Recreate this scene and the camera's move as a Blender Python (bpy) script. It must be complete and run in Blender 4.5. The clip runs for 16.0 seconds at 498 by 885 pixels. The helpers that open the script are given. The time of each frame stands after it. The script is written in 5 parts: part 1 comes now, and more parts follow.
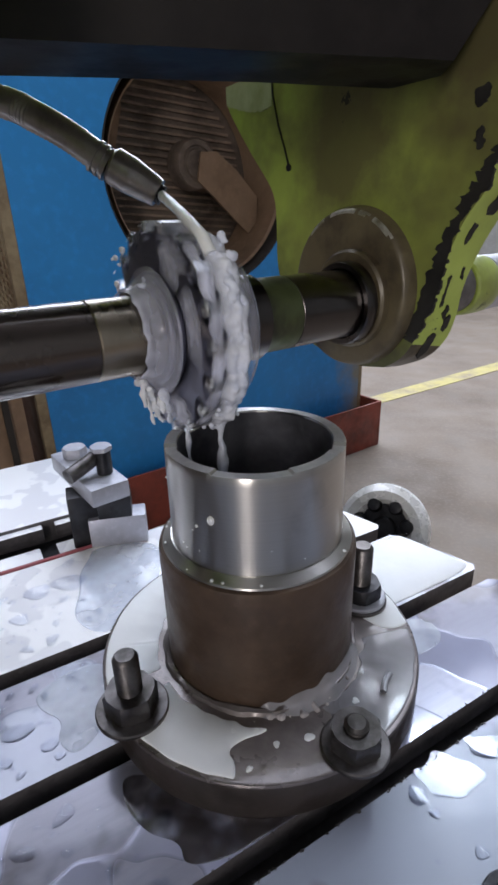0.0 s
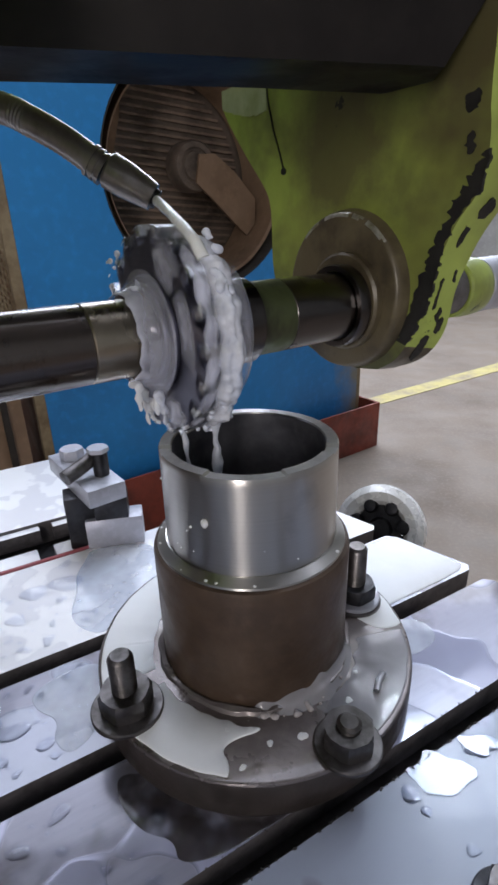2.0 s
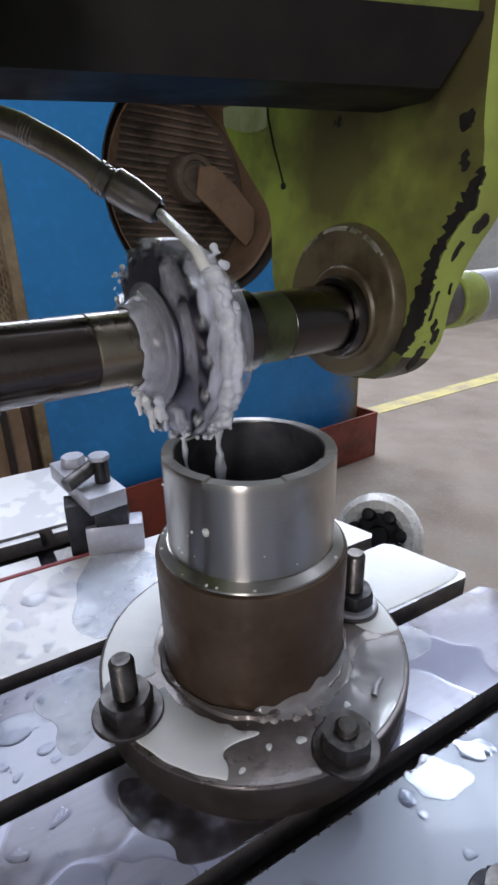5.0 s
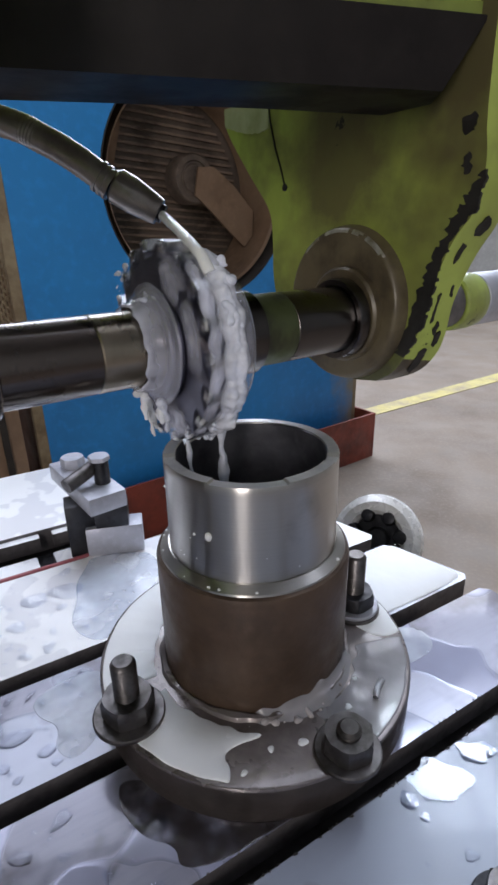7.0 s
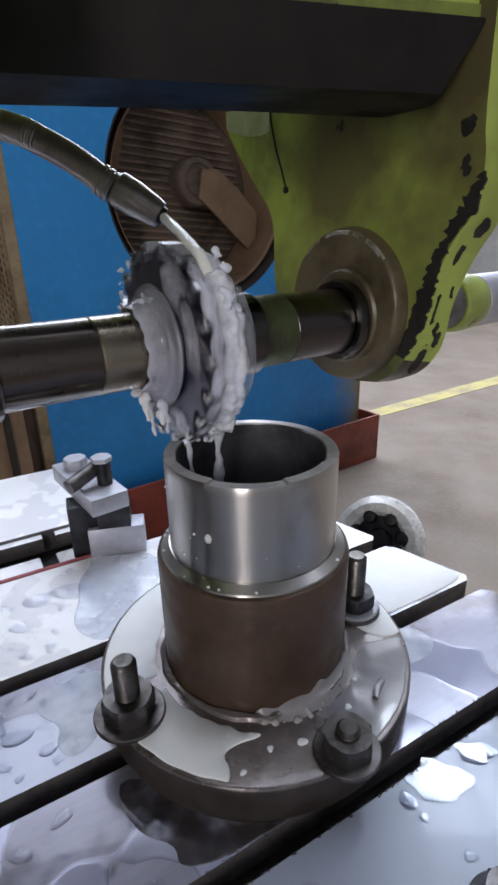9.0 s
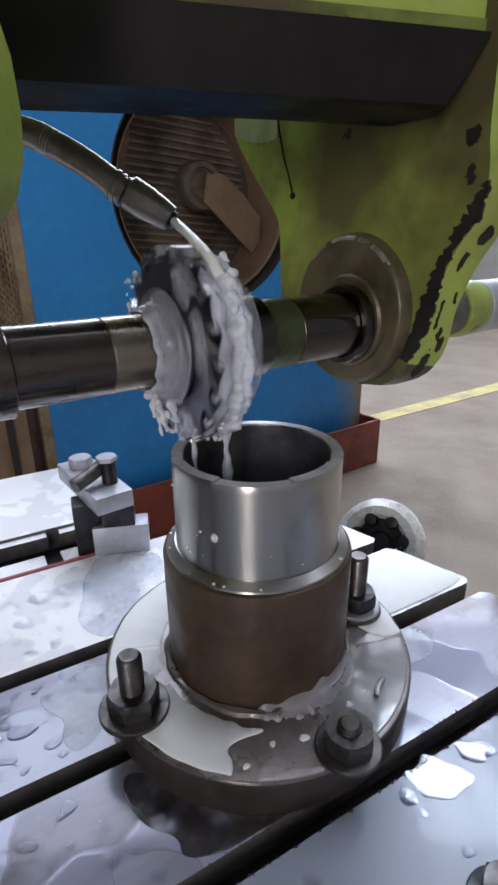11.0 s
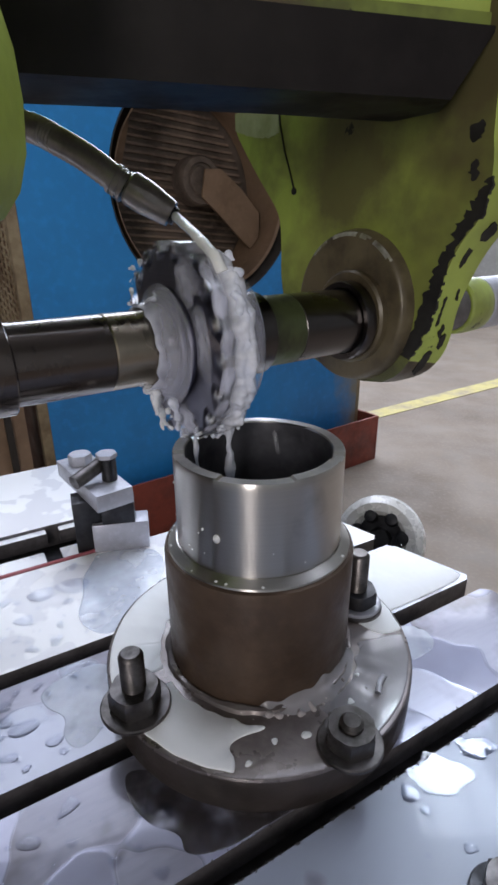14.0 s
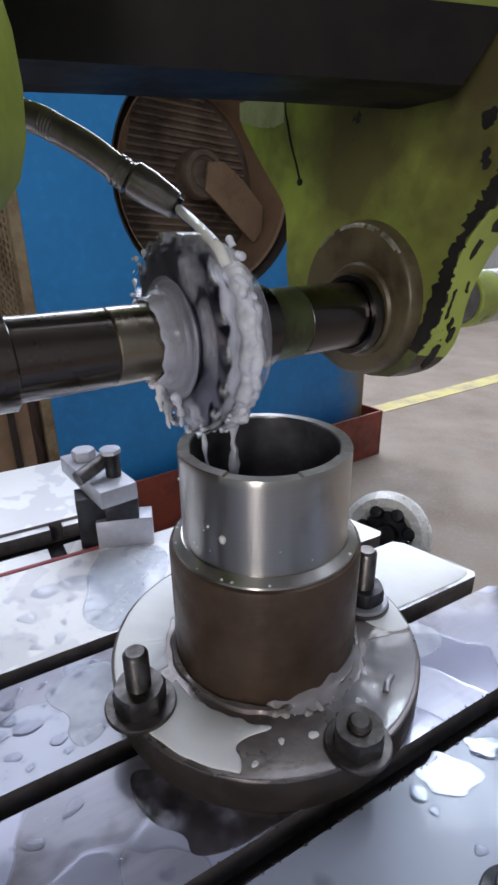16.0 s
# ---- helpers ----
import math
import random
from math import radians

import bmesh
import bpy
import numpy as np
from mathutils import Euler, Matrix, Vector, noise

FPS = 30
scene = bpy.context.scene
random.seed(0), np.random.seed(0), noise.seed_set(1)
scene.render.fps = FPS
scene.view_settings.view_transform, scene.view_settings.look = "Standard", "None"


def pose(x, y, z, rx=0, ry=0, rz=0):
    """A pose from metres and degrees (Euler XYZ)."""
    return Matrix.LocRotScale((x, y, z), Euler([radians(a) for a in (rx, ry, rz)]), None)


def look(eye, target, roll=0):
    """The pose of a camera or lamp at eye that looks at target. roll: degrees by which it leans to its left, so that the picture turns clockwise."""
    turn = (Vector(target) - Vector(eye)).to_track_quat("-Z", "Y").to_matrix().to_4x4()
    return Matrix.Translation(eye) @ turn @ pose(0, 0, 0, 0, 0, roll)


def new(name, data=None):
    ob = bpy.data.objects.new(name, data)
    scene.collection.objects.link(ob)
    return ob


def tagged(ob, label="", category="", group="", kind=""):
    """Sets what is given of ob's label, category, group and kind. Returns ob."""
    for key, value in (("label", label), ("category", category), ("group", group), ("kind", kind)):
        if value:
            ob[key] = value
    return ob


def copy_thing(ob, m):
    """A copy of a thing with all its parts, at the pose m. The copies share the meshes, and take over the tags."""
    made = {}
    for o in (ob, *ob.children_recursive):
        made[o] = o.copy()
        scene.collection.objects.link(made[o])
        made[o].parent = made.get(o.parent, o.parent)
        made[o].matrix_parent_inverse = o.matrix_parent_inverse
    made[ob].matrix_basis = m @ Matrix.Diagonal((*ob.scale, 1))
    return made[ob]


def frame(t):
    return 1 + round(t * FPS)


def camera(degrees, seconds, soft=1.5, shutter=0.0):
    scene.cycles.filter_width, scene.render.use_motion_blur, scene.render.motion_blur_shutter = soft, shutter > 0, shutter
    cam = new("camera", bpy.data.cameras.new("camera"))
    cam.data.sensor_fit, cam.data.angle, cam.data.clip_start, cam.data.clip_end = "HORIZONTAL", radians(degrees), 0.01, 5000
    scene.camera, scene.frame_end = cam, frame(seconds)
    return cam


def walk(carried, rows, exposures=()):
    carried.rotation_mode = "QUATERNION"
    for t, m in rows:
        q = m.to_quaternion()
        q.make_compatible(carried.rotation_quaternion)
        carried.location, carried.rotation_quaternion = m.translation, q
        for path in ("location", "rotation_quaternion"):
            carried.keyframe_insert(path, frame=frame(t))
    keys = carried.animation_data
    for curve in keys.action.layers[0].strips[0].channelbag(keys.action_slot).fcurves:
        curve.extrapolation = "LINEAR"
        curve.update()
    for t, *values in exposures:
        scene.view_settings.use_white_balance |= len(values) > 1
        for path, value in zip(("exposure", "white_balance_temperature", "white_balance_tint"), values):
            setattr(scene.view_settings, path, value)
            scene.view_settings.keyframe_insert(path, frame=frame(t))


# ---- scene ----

# The camera, held by hand, hardly moves: seconds, eye, target, roll
PATH = [
    (0, (0.0000, -0.3202, 0.3336), (-0.0055, 0.1394, 0.1367), -1.68),
    (0.5, (0.0011, -0.3204, 0.3346), (-0.0058, 0.1392, 0.1379), -1.83),
    (1, (0.0014, -0.3212, 0.3339), (-0.0055, 0.1387, 0.1378), -1.79),
    (1.5, (0.0024, -0.3218, 0.3330), (-0.0025, 0.1379, 0.1363), -1.67),
    (2, (0.0037, -0.3231, 0.3349), (-0.0012, 0.1370, 0.1391), -1.68),
    (2.5, (0.0033, -0.3251, 0.3353), (-0.0010, 0.1362, 0.1424), -1.54),
    (3, (0.0028, -0.3270, 0.3371), (-0.0017, 0.1349, 0.1459), -1.44),
    (3.5, (0.0022, -0.3288, 0.3368), (-0.0022, 0.1338, 0.1472), -1.35),
    (4, (0.0025, -0.3296, 0.3359), (-0.0011, 0.1331, 0.1464), -1.36),
    (6.5, (-0.0000, -0.3312, 0.3379), (-0.0013, 0.1335, 0.1535), -1.22),
    (7, (-0.0010, -0.3299, 0.3374), (-0.0013, 0.1337, 0.1502), -1.13),
    (7.5, (-0.0008, -0.3290, 0.3365), (-0.0009, 0.1345, 0.1491), -1.15),
    (8, (0.0003, -0.3292, 0.3370), (-0.0008, 0.1339, 0.1486), -1.14),
    (8.5, (0.0017, -0.3301, 0.3377), (-0.0013, 0.1334, 0.1500), -1.20),
    (9, (0.0019, -0.3320, 0.3375), (-0.0024, 0.1323, 0.1519), -1.29),
    (11.5, (-0.0025, -0.3398, 0.3382), (-0.0062, 0.1257, 0.1558), -0.43),
    (12, (-0.0023, -0.3400, 0.3390), (-0.0049, 0.1252, 0.1558), -0.36),
    (12.5, (-0.0034, -0.3409, 0.3388), (-0.0060, 0.1242, 0.1553), -0.34),
    (13, (-0.0038, -0.3403, 0.3378), (-0.0062, 0.1238, 0.1517), -0.26),
    (13.5, (-0.0049, -0.3407, 0.3384), (-0.0088, 0.1245, 0.1554), -0.47),
    (14, (-0.0049, -0.3377, 0.3380), (-0.0073, 0.1265, 0.1522), -0.46),
    (14.5, (-0.0055, -0.3359, 0.3373), (-0.0089, 0.1276, 0.1499), -0.59),
    (15, (-0.0060, -0.3340, 0.3376), (-0.0104, 0.1295, 0.1500), -0.67),
    (15.5, (-0.0066, -0.3325, 0.3370), (-0.0122, 0.1302, 0.1477), -0.73),
    (16, (-0.0068, -0.3316, 0.3363), (-0.0123, 0.1307, 0.1460), -0.67),
]
cam = camera(51.0, 16.0, soft=2.9, shutter=0.5)
walk(cam, [(t, look(e, g, r)) for t, e, g, r in PATH])

# ---- light ----
TAU = 2 * math.pi
world = bpy.data.worlds.new("shed_air")
world.use_nodes = True
scene.world = world
wt = world.node_tree
sky = wt.nodes.new("ShaderNodeTexSky")
sky.sky_type, sky.sun_disc = "NISHITA", False
sky.sun_elevation, sky.sun_rotation = radians(40), radians(20)
wt.links.new(sky.outputs["Color"], wt.nodes["Background"].inputs["Color"])
wt.nodes["Background"].inputs["Strength"].default_value = 0.1
scene.view_settings.exposure = -0.34


def window_light(name, m, w, h, watts, colour):
    data = bpy.data.lights.new(name, "AREA")
    data.shape, data.size, data.size_y, data.energy, data.color = "RECTANGLE", w, h, watts, colour
    ob = new(name, data)
    ob.matrix_world = m
    return ob


# daylight in the openings: roof light, high windows beyond the machine
window_light("roof_light", look((2.62, 4.60, 6.85), (2.62, 4.60, 0)), 1.5, 1.2, 230, (0.74, 0.87, 1.0))
window_light("roof_light", look((0.9, 3.6, 6.88), (0.9, 3.6, 0)), 9.8, 5.6, 720, (0.79, 0.835, 1.0))
window_light("high_window", look((0.0, 7.85, 4.45), (0, 0, 3.9)), 9.0, 4.2, 1080, (0.805, 0.865, 1.0))
# lamp added behind, no opening there: the tube's streak, fill on near faces
window_light("door_light", look((-1.0, -4.85, 1.5), (-1.0, 0, 1.2)), 0.9, 2.6, 112, (1.0, 0.93, 0.91))

# ---- materials ----


class Mat:
    """A principled material with grain, stains and relief at real size."""

    def __init__(self, name, base, rough=0.5, metal=0.0):
        self.m = bpy.data.materials.new(name)
        self.m.use_nodes = True
        self.t = self.m.node_tree
        self.b = self.t.nodes["Principled BSDF"]
        self.co = self.t.nodes.new("ShaderNodeTexCoord").outputs["Object"]
        self.b.inputs["Metallic"].default_value = metal
        self.b.inputs["Roughness"].default_value = rough
        self.b.inputs["Base Color"].default_value = (*base, 1)
        self.col, self.rgh, self.nrm = None, None, None
        self.base, self.rough = base, rough

    def node(self, kind, **kw):
        n = self.t.nodes.new(kind)
        for k, v in kw.items():
            n.inputs[k].default_value = v
        return n

    def link(self, a, b):
        self.t.links.new(a, b)

    def noise(self, scale, detail=4.0, rough=0.55, stretch=None, shift=0.0):
        n = self.node("ShaderNodeTexNoise", Scale=scale, Detail=detail, Roughness=rough)
        src = self.co
        if stretch or shift:
            mp = self.node("ShaderNodeMapping", Scale=stretch or (1, 1, 1), Location=(shift, shift * 0.7, shift * 1.3))
            self.link(src, mp.inputs["Vector"])
            src = mp.outputs["Vector"]
        self.link(src, n.inputs["Vector"])
        return n.outputs["Fac"]

    def ramp(self, fac, lo, hi, a=0.0, b=1.0):
        n = self.node("ShaderNodeMapRange")
        n.inputs["From Min"].default_value, n.inputs["From Max"].default_value = lo, hi
        n.inputs["To Min"].default_value, n.inputs["To Max"].default_value = a, b
        self.link(fac, n.inputs["Value"])
        return n.outputs["Result"]

    def tint(self, fac, colour):
        """Lay a colour over what is there, where fac is high."""
        n = self.t.nodes.new("ShaderNodeMix")
        n.data_type = "RGBA"
        self.link(fac, n.inputs["Factor"])
        if self.col is None:
            n.inputs[6].default_value = (*self.base, 1)
        else:
            self.link(self.col, n.inputs[6])
        n.inputs[7].default_value = (*colour, 1)
        self.col = n.outputs[2]
        self.link(self.col, self.b.inputs["Base Color"])
        return self

    def blend(self, socket, fac, value):
        """Move a number of the surface towards value where fac is high."""
        n = self.t.nodes.new("ShaderNodeMix")
        self.link(fac, n.inputs["Factor"])
        s = self.b.inputs[socket]
        if s.is_linked:
            self.link(s.links[0].from_socket, n.inputs[2])
        else:
            n.inputs[2].default_value = s.default_value
        n.inputs[3].default_value = value
        self.link(n.outputs[0], s)
        return self

    def thin_edge(self, cover, lo, hi):
        """Less cover where a sheet of coolant runs out."""
        at = self.t.nodes.new("ShaderNodeAttribute")
        at.attribute_name = "body"
        n = self.t.nodes.new("ShaderNodeMath")
        n.operation = "MULTIPLY"
        self.link(cover, n.inputs[0])
        self.link(self.ramp(at.outputs["Fac"], lo, hi), n.inputs[1])
        return n.outputs[0]

    def relief(self, fac, height, strength=1.0):
        n = self.node("ShaderNodeBump", Distance=height, Strength=strength)
        self.link(fac, n.inputs["Height"])
        if self.nrm is not None:
            self.link(self.nrm, n.inputs["Normal"])
        self.nrm = n.outputs["Normal"]
        self.link(self.nrm, self.b.inputs["Normal"])
        return self


def worn(name, base, rough=0.5, metal=0.0, dark=None, grain=120, blot=14, bump=0.0004, vary=0.25):
    """Common surface: fine grain, broad stains, uneven gloss."""
    k = Mat(name, base, rough, metal)
    g, s = k.noise(grain), k.noise(blot, 5, 0.6, shift=3.1)
    k.tint(k.ramp(s, 0.42, 0.68), dark or tuple(c * 0.45 for c in base))
    k.tint(k.ramp(g, 0.5, 0.8, 0, 0.5), tuple(min(1, c * 1.35) for c in base))
    k.blend("Roughness", k.ramp(k.noise(blot * 2.3, shift=7.7), 0.4, 0.65), min(1, rough + vary))
    k.relief(g, bump)
    return k


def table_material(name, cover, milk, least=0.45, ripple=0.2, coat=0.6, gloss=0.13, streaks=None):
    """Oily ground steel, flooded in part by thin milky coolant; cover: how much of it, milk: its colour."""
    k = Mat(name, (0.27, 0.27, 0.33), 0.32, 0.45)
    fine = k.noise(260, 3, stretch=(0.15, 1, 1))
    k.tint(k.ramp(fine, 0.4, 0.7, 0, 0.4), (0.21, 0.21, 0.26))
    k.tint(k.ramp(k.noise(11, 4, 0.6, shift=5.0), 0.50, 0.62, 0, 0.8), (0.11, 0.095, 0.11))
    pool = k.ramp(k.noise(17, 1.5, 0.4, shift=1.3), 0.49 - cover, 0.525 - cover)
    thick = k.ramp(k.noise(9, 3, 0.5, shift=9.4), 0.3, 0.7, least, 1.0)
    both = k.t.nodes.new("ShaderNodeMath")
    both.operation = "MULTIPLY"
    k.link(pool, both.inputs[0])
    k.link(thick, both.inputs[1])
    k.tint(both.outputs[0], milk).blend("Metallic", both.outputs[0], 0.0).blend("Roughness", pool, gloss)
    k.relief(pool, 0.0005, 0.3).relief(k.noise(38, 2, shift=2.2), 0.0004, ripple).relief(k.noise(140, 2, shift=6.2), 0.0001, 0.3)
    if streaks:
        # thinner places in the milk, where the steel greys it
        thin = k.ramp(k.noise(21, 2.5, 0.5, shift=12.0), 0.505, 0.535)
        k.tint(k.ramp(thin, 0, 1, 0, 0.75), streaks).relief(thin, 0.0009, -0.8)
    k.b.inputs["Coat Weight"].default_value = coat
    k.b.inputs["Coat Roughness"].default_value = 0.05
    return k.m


def paint_green(name, base, stain, chips=0.69, oil_and_shade=()):
    """Thick machine paint, gone brown with oil and chipped to the iron; stain: how far the oil has spread."""
    k = Mat(name, base, 0.32)
    k.tint(k.ramp(k.noise(60), 0.4, 0.7, 0, 0.3), tuple(c * 1.3 for c in base))
    k.tint(k.ramp(k.noise(5.0, 4, 0.55, shift=15.5), 0.62 - stain, 0.80 - stain, 0, 0.8), (0.125, 0.100, 0.040))
    k.tint(k.ramp(k.noise(9.0, 4, 0.6, shift=27.0), 0.70 - stain, 0.84 - stain, 0, 0.62), (0.070, 0.052, 0.026))
    k.tint(k.ramp(k.noise(13, 5, 0.6, shift=4.4), 0.50, 0.70, 0, 0.55), (0.075, 0.058, 0.028))
    for spot, size, colour in oil_and_shade:
        # oil, and shade by the ram and bearing put into the colour
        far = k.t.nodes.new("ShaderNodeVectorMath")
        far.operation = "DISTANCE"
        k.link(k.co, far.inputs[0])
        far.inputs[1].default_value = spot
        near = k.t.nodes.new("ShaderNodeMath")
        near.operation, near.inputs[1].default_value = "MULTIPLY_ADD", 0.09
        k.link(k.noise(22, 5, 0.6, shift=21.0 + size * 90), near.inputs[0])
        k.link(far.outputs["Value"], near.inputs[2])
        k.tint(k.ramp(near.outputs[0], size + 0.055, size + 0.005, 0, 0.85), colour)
    chip = k.ramp(k.noise(17, 6, 0.7, shift=11.0), chips, chips + 0.01)
    k.tint(chip, (0.02, 0.018, 0.014)).blend("Roughness", chip, 0.7)
    k.blend("Roughness", k.ramp(k.noise(25, shift=7.7), 0.4, 0.65), 0.5)
    k.relief(k.noise(60), 0.0005).relief(chip, 0.001, -0.6)
    k.b.inputs["Coat Weight"].default_value = 0.25
    return k.m


def paint_dark_green():
    k = worn("oily_green_paint", (0.20, 0.25, 0.05), 0.3, 0.0, (0.06, 0.05, 0.025), 60, 11, 0.0006)
    k.tint(k.ramp(k.noise(7, 4, shift=2.4), 0.46, 0.6, 0, 0.9), (0.09, 0.065, 0.035))
    chip = k.ramp(k.noise(24, 5, 0.7, shift=31.0), 0.66, 0.67)
    k.tint(chip, (0.02, 0.018, 0.014))
    return k.m


def brushed(name, base, rough, around=False, stain=None):
    k = Mat(name, base, rough, 1.0)
    st = (2, 2, 900) if not around else (3, 3, 600)
    lines = k.noise(1.0, 3, 0.7, stretch=st)
    k.tint(k.ramp(lines, 0.35, 0.65, 0, 0.45), tuple(c * 0.7 for c in base))
    k.tint(k.ramp(k.noise(22, 5, shift=3.0), 0.55, 0.75, 0, 0.8), stain or tuple(c * 0.55 for c in base))
    k.blend("Roughness", k.ramp(k.noise(35, shift=6), 0.4, 0.7), rough + 0.14)
    k.relief(lines, 0.00006)
    return k.m


def turned(name, base, rough, aniso):
    k = Mat(name, base, rough, 1.0)
    lines = k.noise(1.0, 2, 0.6, stretch=(3, 3, 700))
    k.tint(k.ramp(lines, 0.35, 0.65, 0, 0.25), tuple(c * 0.8 for c in base))
    k.tint(k.ramp(k.noise(28, 4, shift=3.0), 0.60, 0.75, 0, 0.5), tuple(c * 0.6 for c in base))
    k.b.inputs["Anisotropic"].default_value = aniso
    tg = k.t.nodes.new("ShaderNodeTangent")
    tg.direction_type, tg.axis = "RADIAL", "Z"
    k.b.inputs["Anisotropic Rotation"].default_value = 0.25
    k.link(tg.outputs["Tangent"], k.b.inputs["Tangent"])
    k.relief(lines, 0.00003)
    return k.m


def foam(name="milky_coolant", gaps=False, base=(0.88, 0.90, 0.95), thinning=False):
    k = Mat(name, base, 0.25)
    k.tint(k.ramp(k.noise(120, 4), 0.45, 0.65, 0, 0.5), tuple(c * q for c, q in zip(base, (0.86, 0.89, 0.96))))
    k.relief(k.noise(160, 3), 0.0005)
    k.b.inputs["IOR"].default_value = 1.33
    k.b.inputs["Subsurface Weight"].default_value = 0.0 if gaps else 1.0
    if gaps:
        k.tint(k.ramp(k.noise(60, 3, 0.6, shift=8.8), 0.50, 0.70, 0, 0.5), (0.74, 0.79, 0.92))
        k.relief(k.noise(90, 3, shift=1.8), 0.0003)
        cover = k.ramp(k.noise(70, 3, 0.55, shift=4.1), 0.30, 0.60, 0.60, 0.96)
        k.link(k.thin_edge(cover, 0.10, 1.0) if thinning else cover, k.b.inputs["Alpha"])
    k.b.inputs["Subsurface Radius"].default_value = (1.0, 1.0, 1.0)
    k.b.inputs["Subsurface Scale"].default_value = 0.005
    return k.m


def thin_milk(name="thin_coolant_film", wave=0.0009, least=0.12, most=0.50, colour=(0.84, 0.86, 1.0), rough=0.08, thinning=False):
    k = Mat(name, colour, rough)
    k.b.inputs["Coat Weight"].default_value = 0.6
    k.relief(k.noise(60, 2, stretch=(4, 1, 1)), wave)
    a = k.ramp(k.noise(26, 3, 0.5), 0.38, 0.62, least, most)
    k.link(k.thin_edge(a, 0.0, 1.0) if thinning else a, k.b.inputs["Alpha"])
    return k.m


def concrete():
    k = worn("worn_concrete", (0.25, 0.20, 0.157), 0.55, 0.0, (0.18, 0.14, 0.108), 60, 1.6, 0.001)
    k.tint(k.ramp(k.noise(5, 5, shift=8.0), 0.56, 0.7, 0, 0.5), (0.22, 0.19, 0.16))
    return k.m


TABLE = table_material("wet_ground_steel", 0.0, (0.42, 0.44, 0.60))
TABLE_FILM = table_material("filmed_wet_steel", 0.12, (0.31, 0.35, 0.44), 0.75, 0.16, 0.12, 0.34)
TABLE_WET = table_material("pooled_wet_steel", 0.05, (0.47, 0.51, 0.63), 0.65, 0.2, 0.5, 0.15)
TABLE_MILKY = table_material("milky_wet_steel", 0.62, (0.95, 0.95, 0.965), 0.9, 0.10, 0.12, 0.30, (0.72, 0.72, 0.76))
# dark spots: oil mid-face, painted shade below the ram, both mixed below the bearing
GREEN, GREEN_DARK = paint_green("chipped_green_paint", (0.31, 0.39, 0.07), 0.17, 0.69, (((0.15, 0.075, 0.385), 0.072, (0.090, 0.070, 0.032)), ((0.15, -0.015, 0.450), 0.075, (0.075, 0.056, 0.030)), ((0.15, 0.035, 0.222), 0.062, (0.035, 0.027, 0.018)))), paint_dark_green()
GREEN_CLEAN = paint_green("bright_green_paint", (0.37, 0.46, 0.09), 0.04, 0.63)
RIM = worn("milled_rim_steel", (0.78, 0.79, 0.80), 0.38, 0.5, (0.62, 0.63, 0.64), 200, 40, 0.0001).m
BORE = worn("dark_bored_steel", (0.15, 0.15, 0.165), 0.38, 0.6, (0.07, 0.07, 0.08), 120, 20, 0.0002).m
PALE = worn("pale_green_paint", (0.36, 0.38, 0.25), 0.4, 0.0, (0.20, 0.24, 0.10), 60, 18, 0.0005).m
BARE = worn("bare_black_iron", (0.022, 0.02, 0.017), 0.5, 0.2, (0.012, 0.011, 0.01), 80, 30, 0.0008).m
BOSS = worn("oil_brown_boss", (0.125, 0.10, 0.055), 0.34, 0.1, (0.028, 0.019, 0.014), 60, 16, 0.0008).m
BOSS_HIGHLIGHT = worn("boss_edge_highlight", (0.62, 0.60, 0.55), 0.32, 0.85, (0.30, 0.27, 0.20), 300, 90, 0.0005).m
COLLAR_GREEN = worn("worn_green_collar", (0.085, 0.105, 0.045), 0.3, 0.5, (0.03, 0.025, 0.022), 60, 38, 0.0004).m
STEEL_BRIGHT = turned("turned_steel", (0.52, 0.505, 0.48), 0.28, 0.85)
STEEL_COLLAR = brushed("ground_collar_steel", (0.40, 0.34, 0.26), 0.26)
STEEL_DARK = brushed("oily_arbor_steel", (0.11, 0.086, 0.074), 0.24)
STEEL_BLACK = brushed("blackened_collar_steel", (0.055, 0.045, 0.042), 0.26)
FLANGE_SHADE = worn("shaded_flange_edge", (0.055, 0.045, 0.042), 0.34, 0.3, (0.03, 0.025, 0.022), 90, 18, 0.0005).m
for oily in (STEEL_DARK, STEEL_BLACK, STEEL_COLLAR):
    oily.node_tree.nodes["Principled BSDF"].inputs["Coat Weight"].default_value = 1.0
    oily.node_tree.nodes["Principled BSDF"].inputs["Coat Roughness"].default_value = 0.10
CUTTER = brushed("dark_cutter_steel", (0.20, 0.20, 0.25), 0.30)
TIP = brushed("bright_cutting_edge", (0.62, 0.63, 0.66), 0.25)
RUST = worn("brown_mill_scale", (0.098, 0.064, 0.043), 0.38, 0.35, (0.05, 0.032, 0.022), 90, 18, 0.0005).m
FLANGE = worn("flame_cut_steel", (0.20, 0.175, 0.17), 0.24, 0.6, (0.10, 0.085, 0.08), 110, 16, 0.0005)
FLANGE.b.inputs["Coat Weight"].default_value, FLANGE.b.inputs["Coat Roughness"].default_value = 0.7, 0.06
FLANGE = FLANGE.m
SLOT = worn("dark_slot_iron", (0.14, 0.13, 0.135), 0.4, 0.2, (0.06, 0.055, 0.055), 150, 40, 0.0004).m
BLACK = worn("black_oxide_steel", (0.05, 0.05, 0.055), 0.3, 0.8, None, 150, 40, 0.0003).m
BOLT = worn("oiled_bolt_steel", (0.16, 0.15, 0.15), 0.3, 0.9, (0.06, 0.055, 0.05), 180, 50, 0.0003).m
ZINC = worn("grey_machined_block", (0.45, 0.46, 0.52), 0.34, 0.4, (0.40, 0.41, 0.46), 160, 30, 0.0002).m
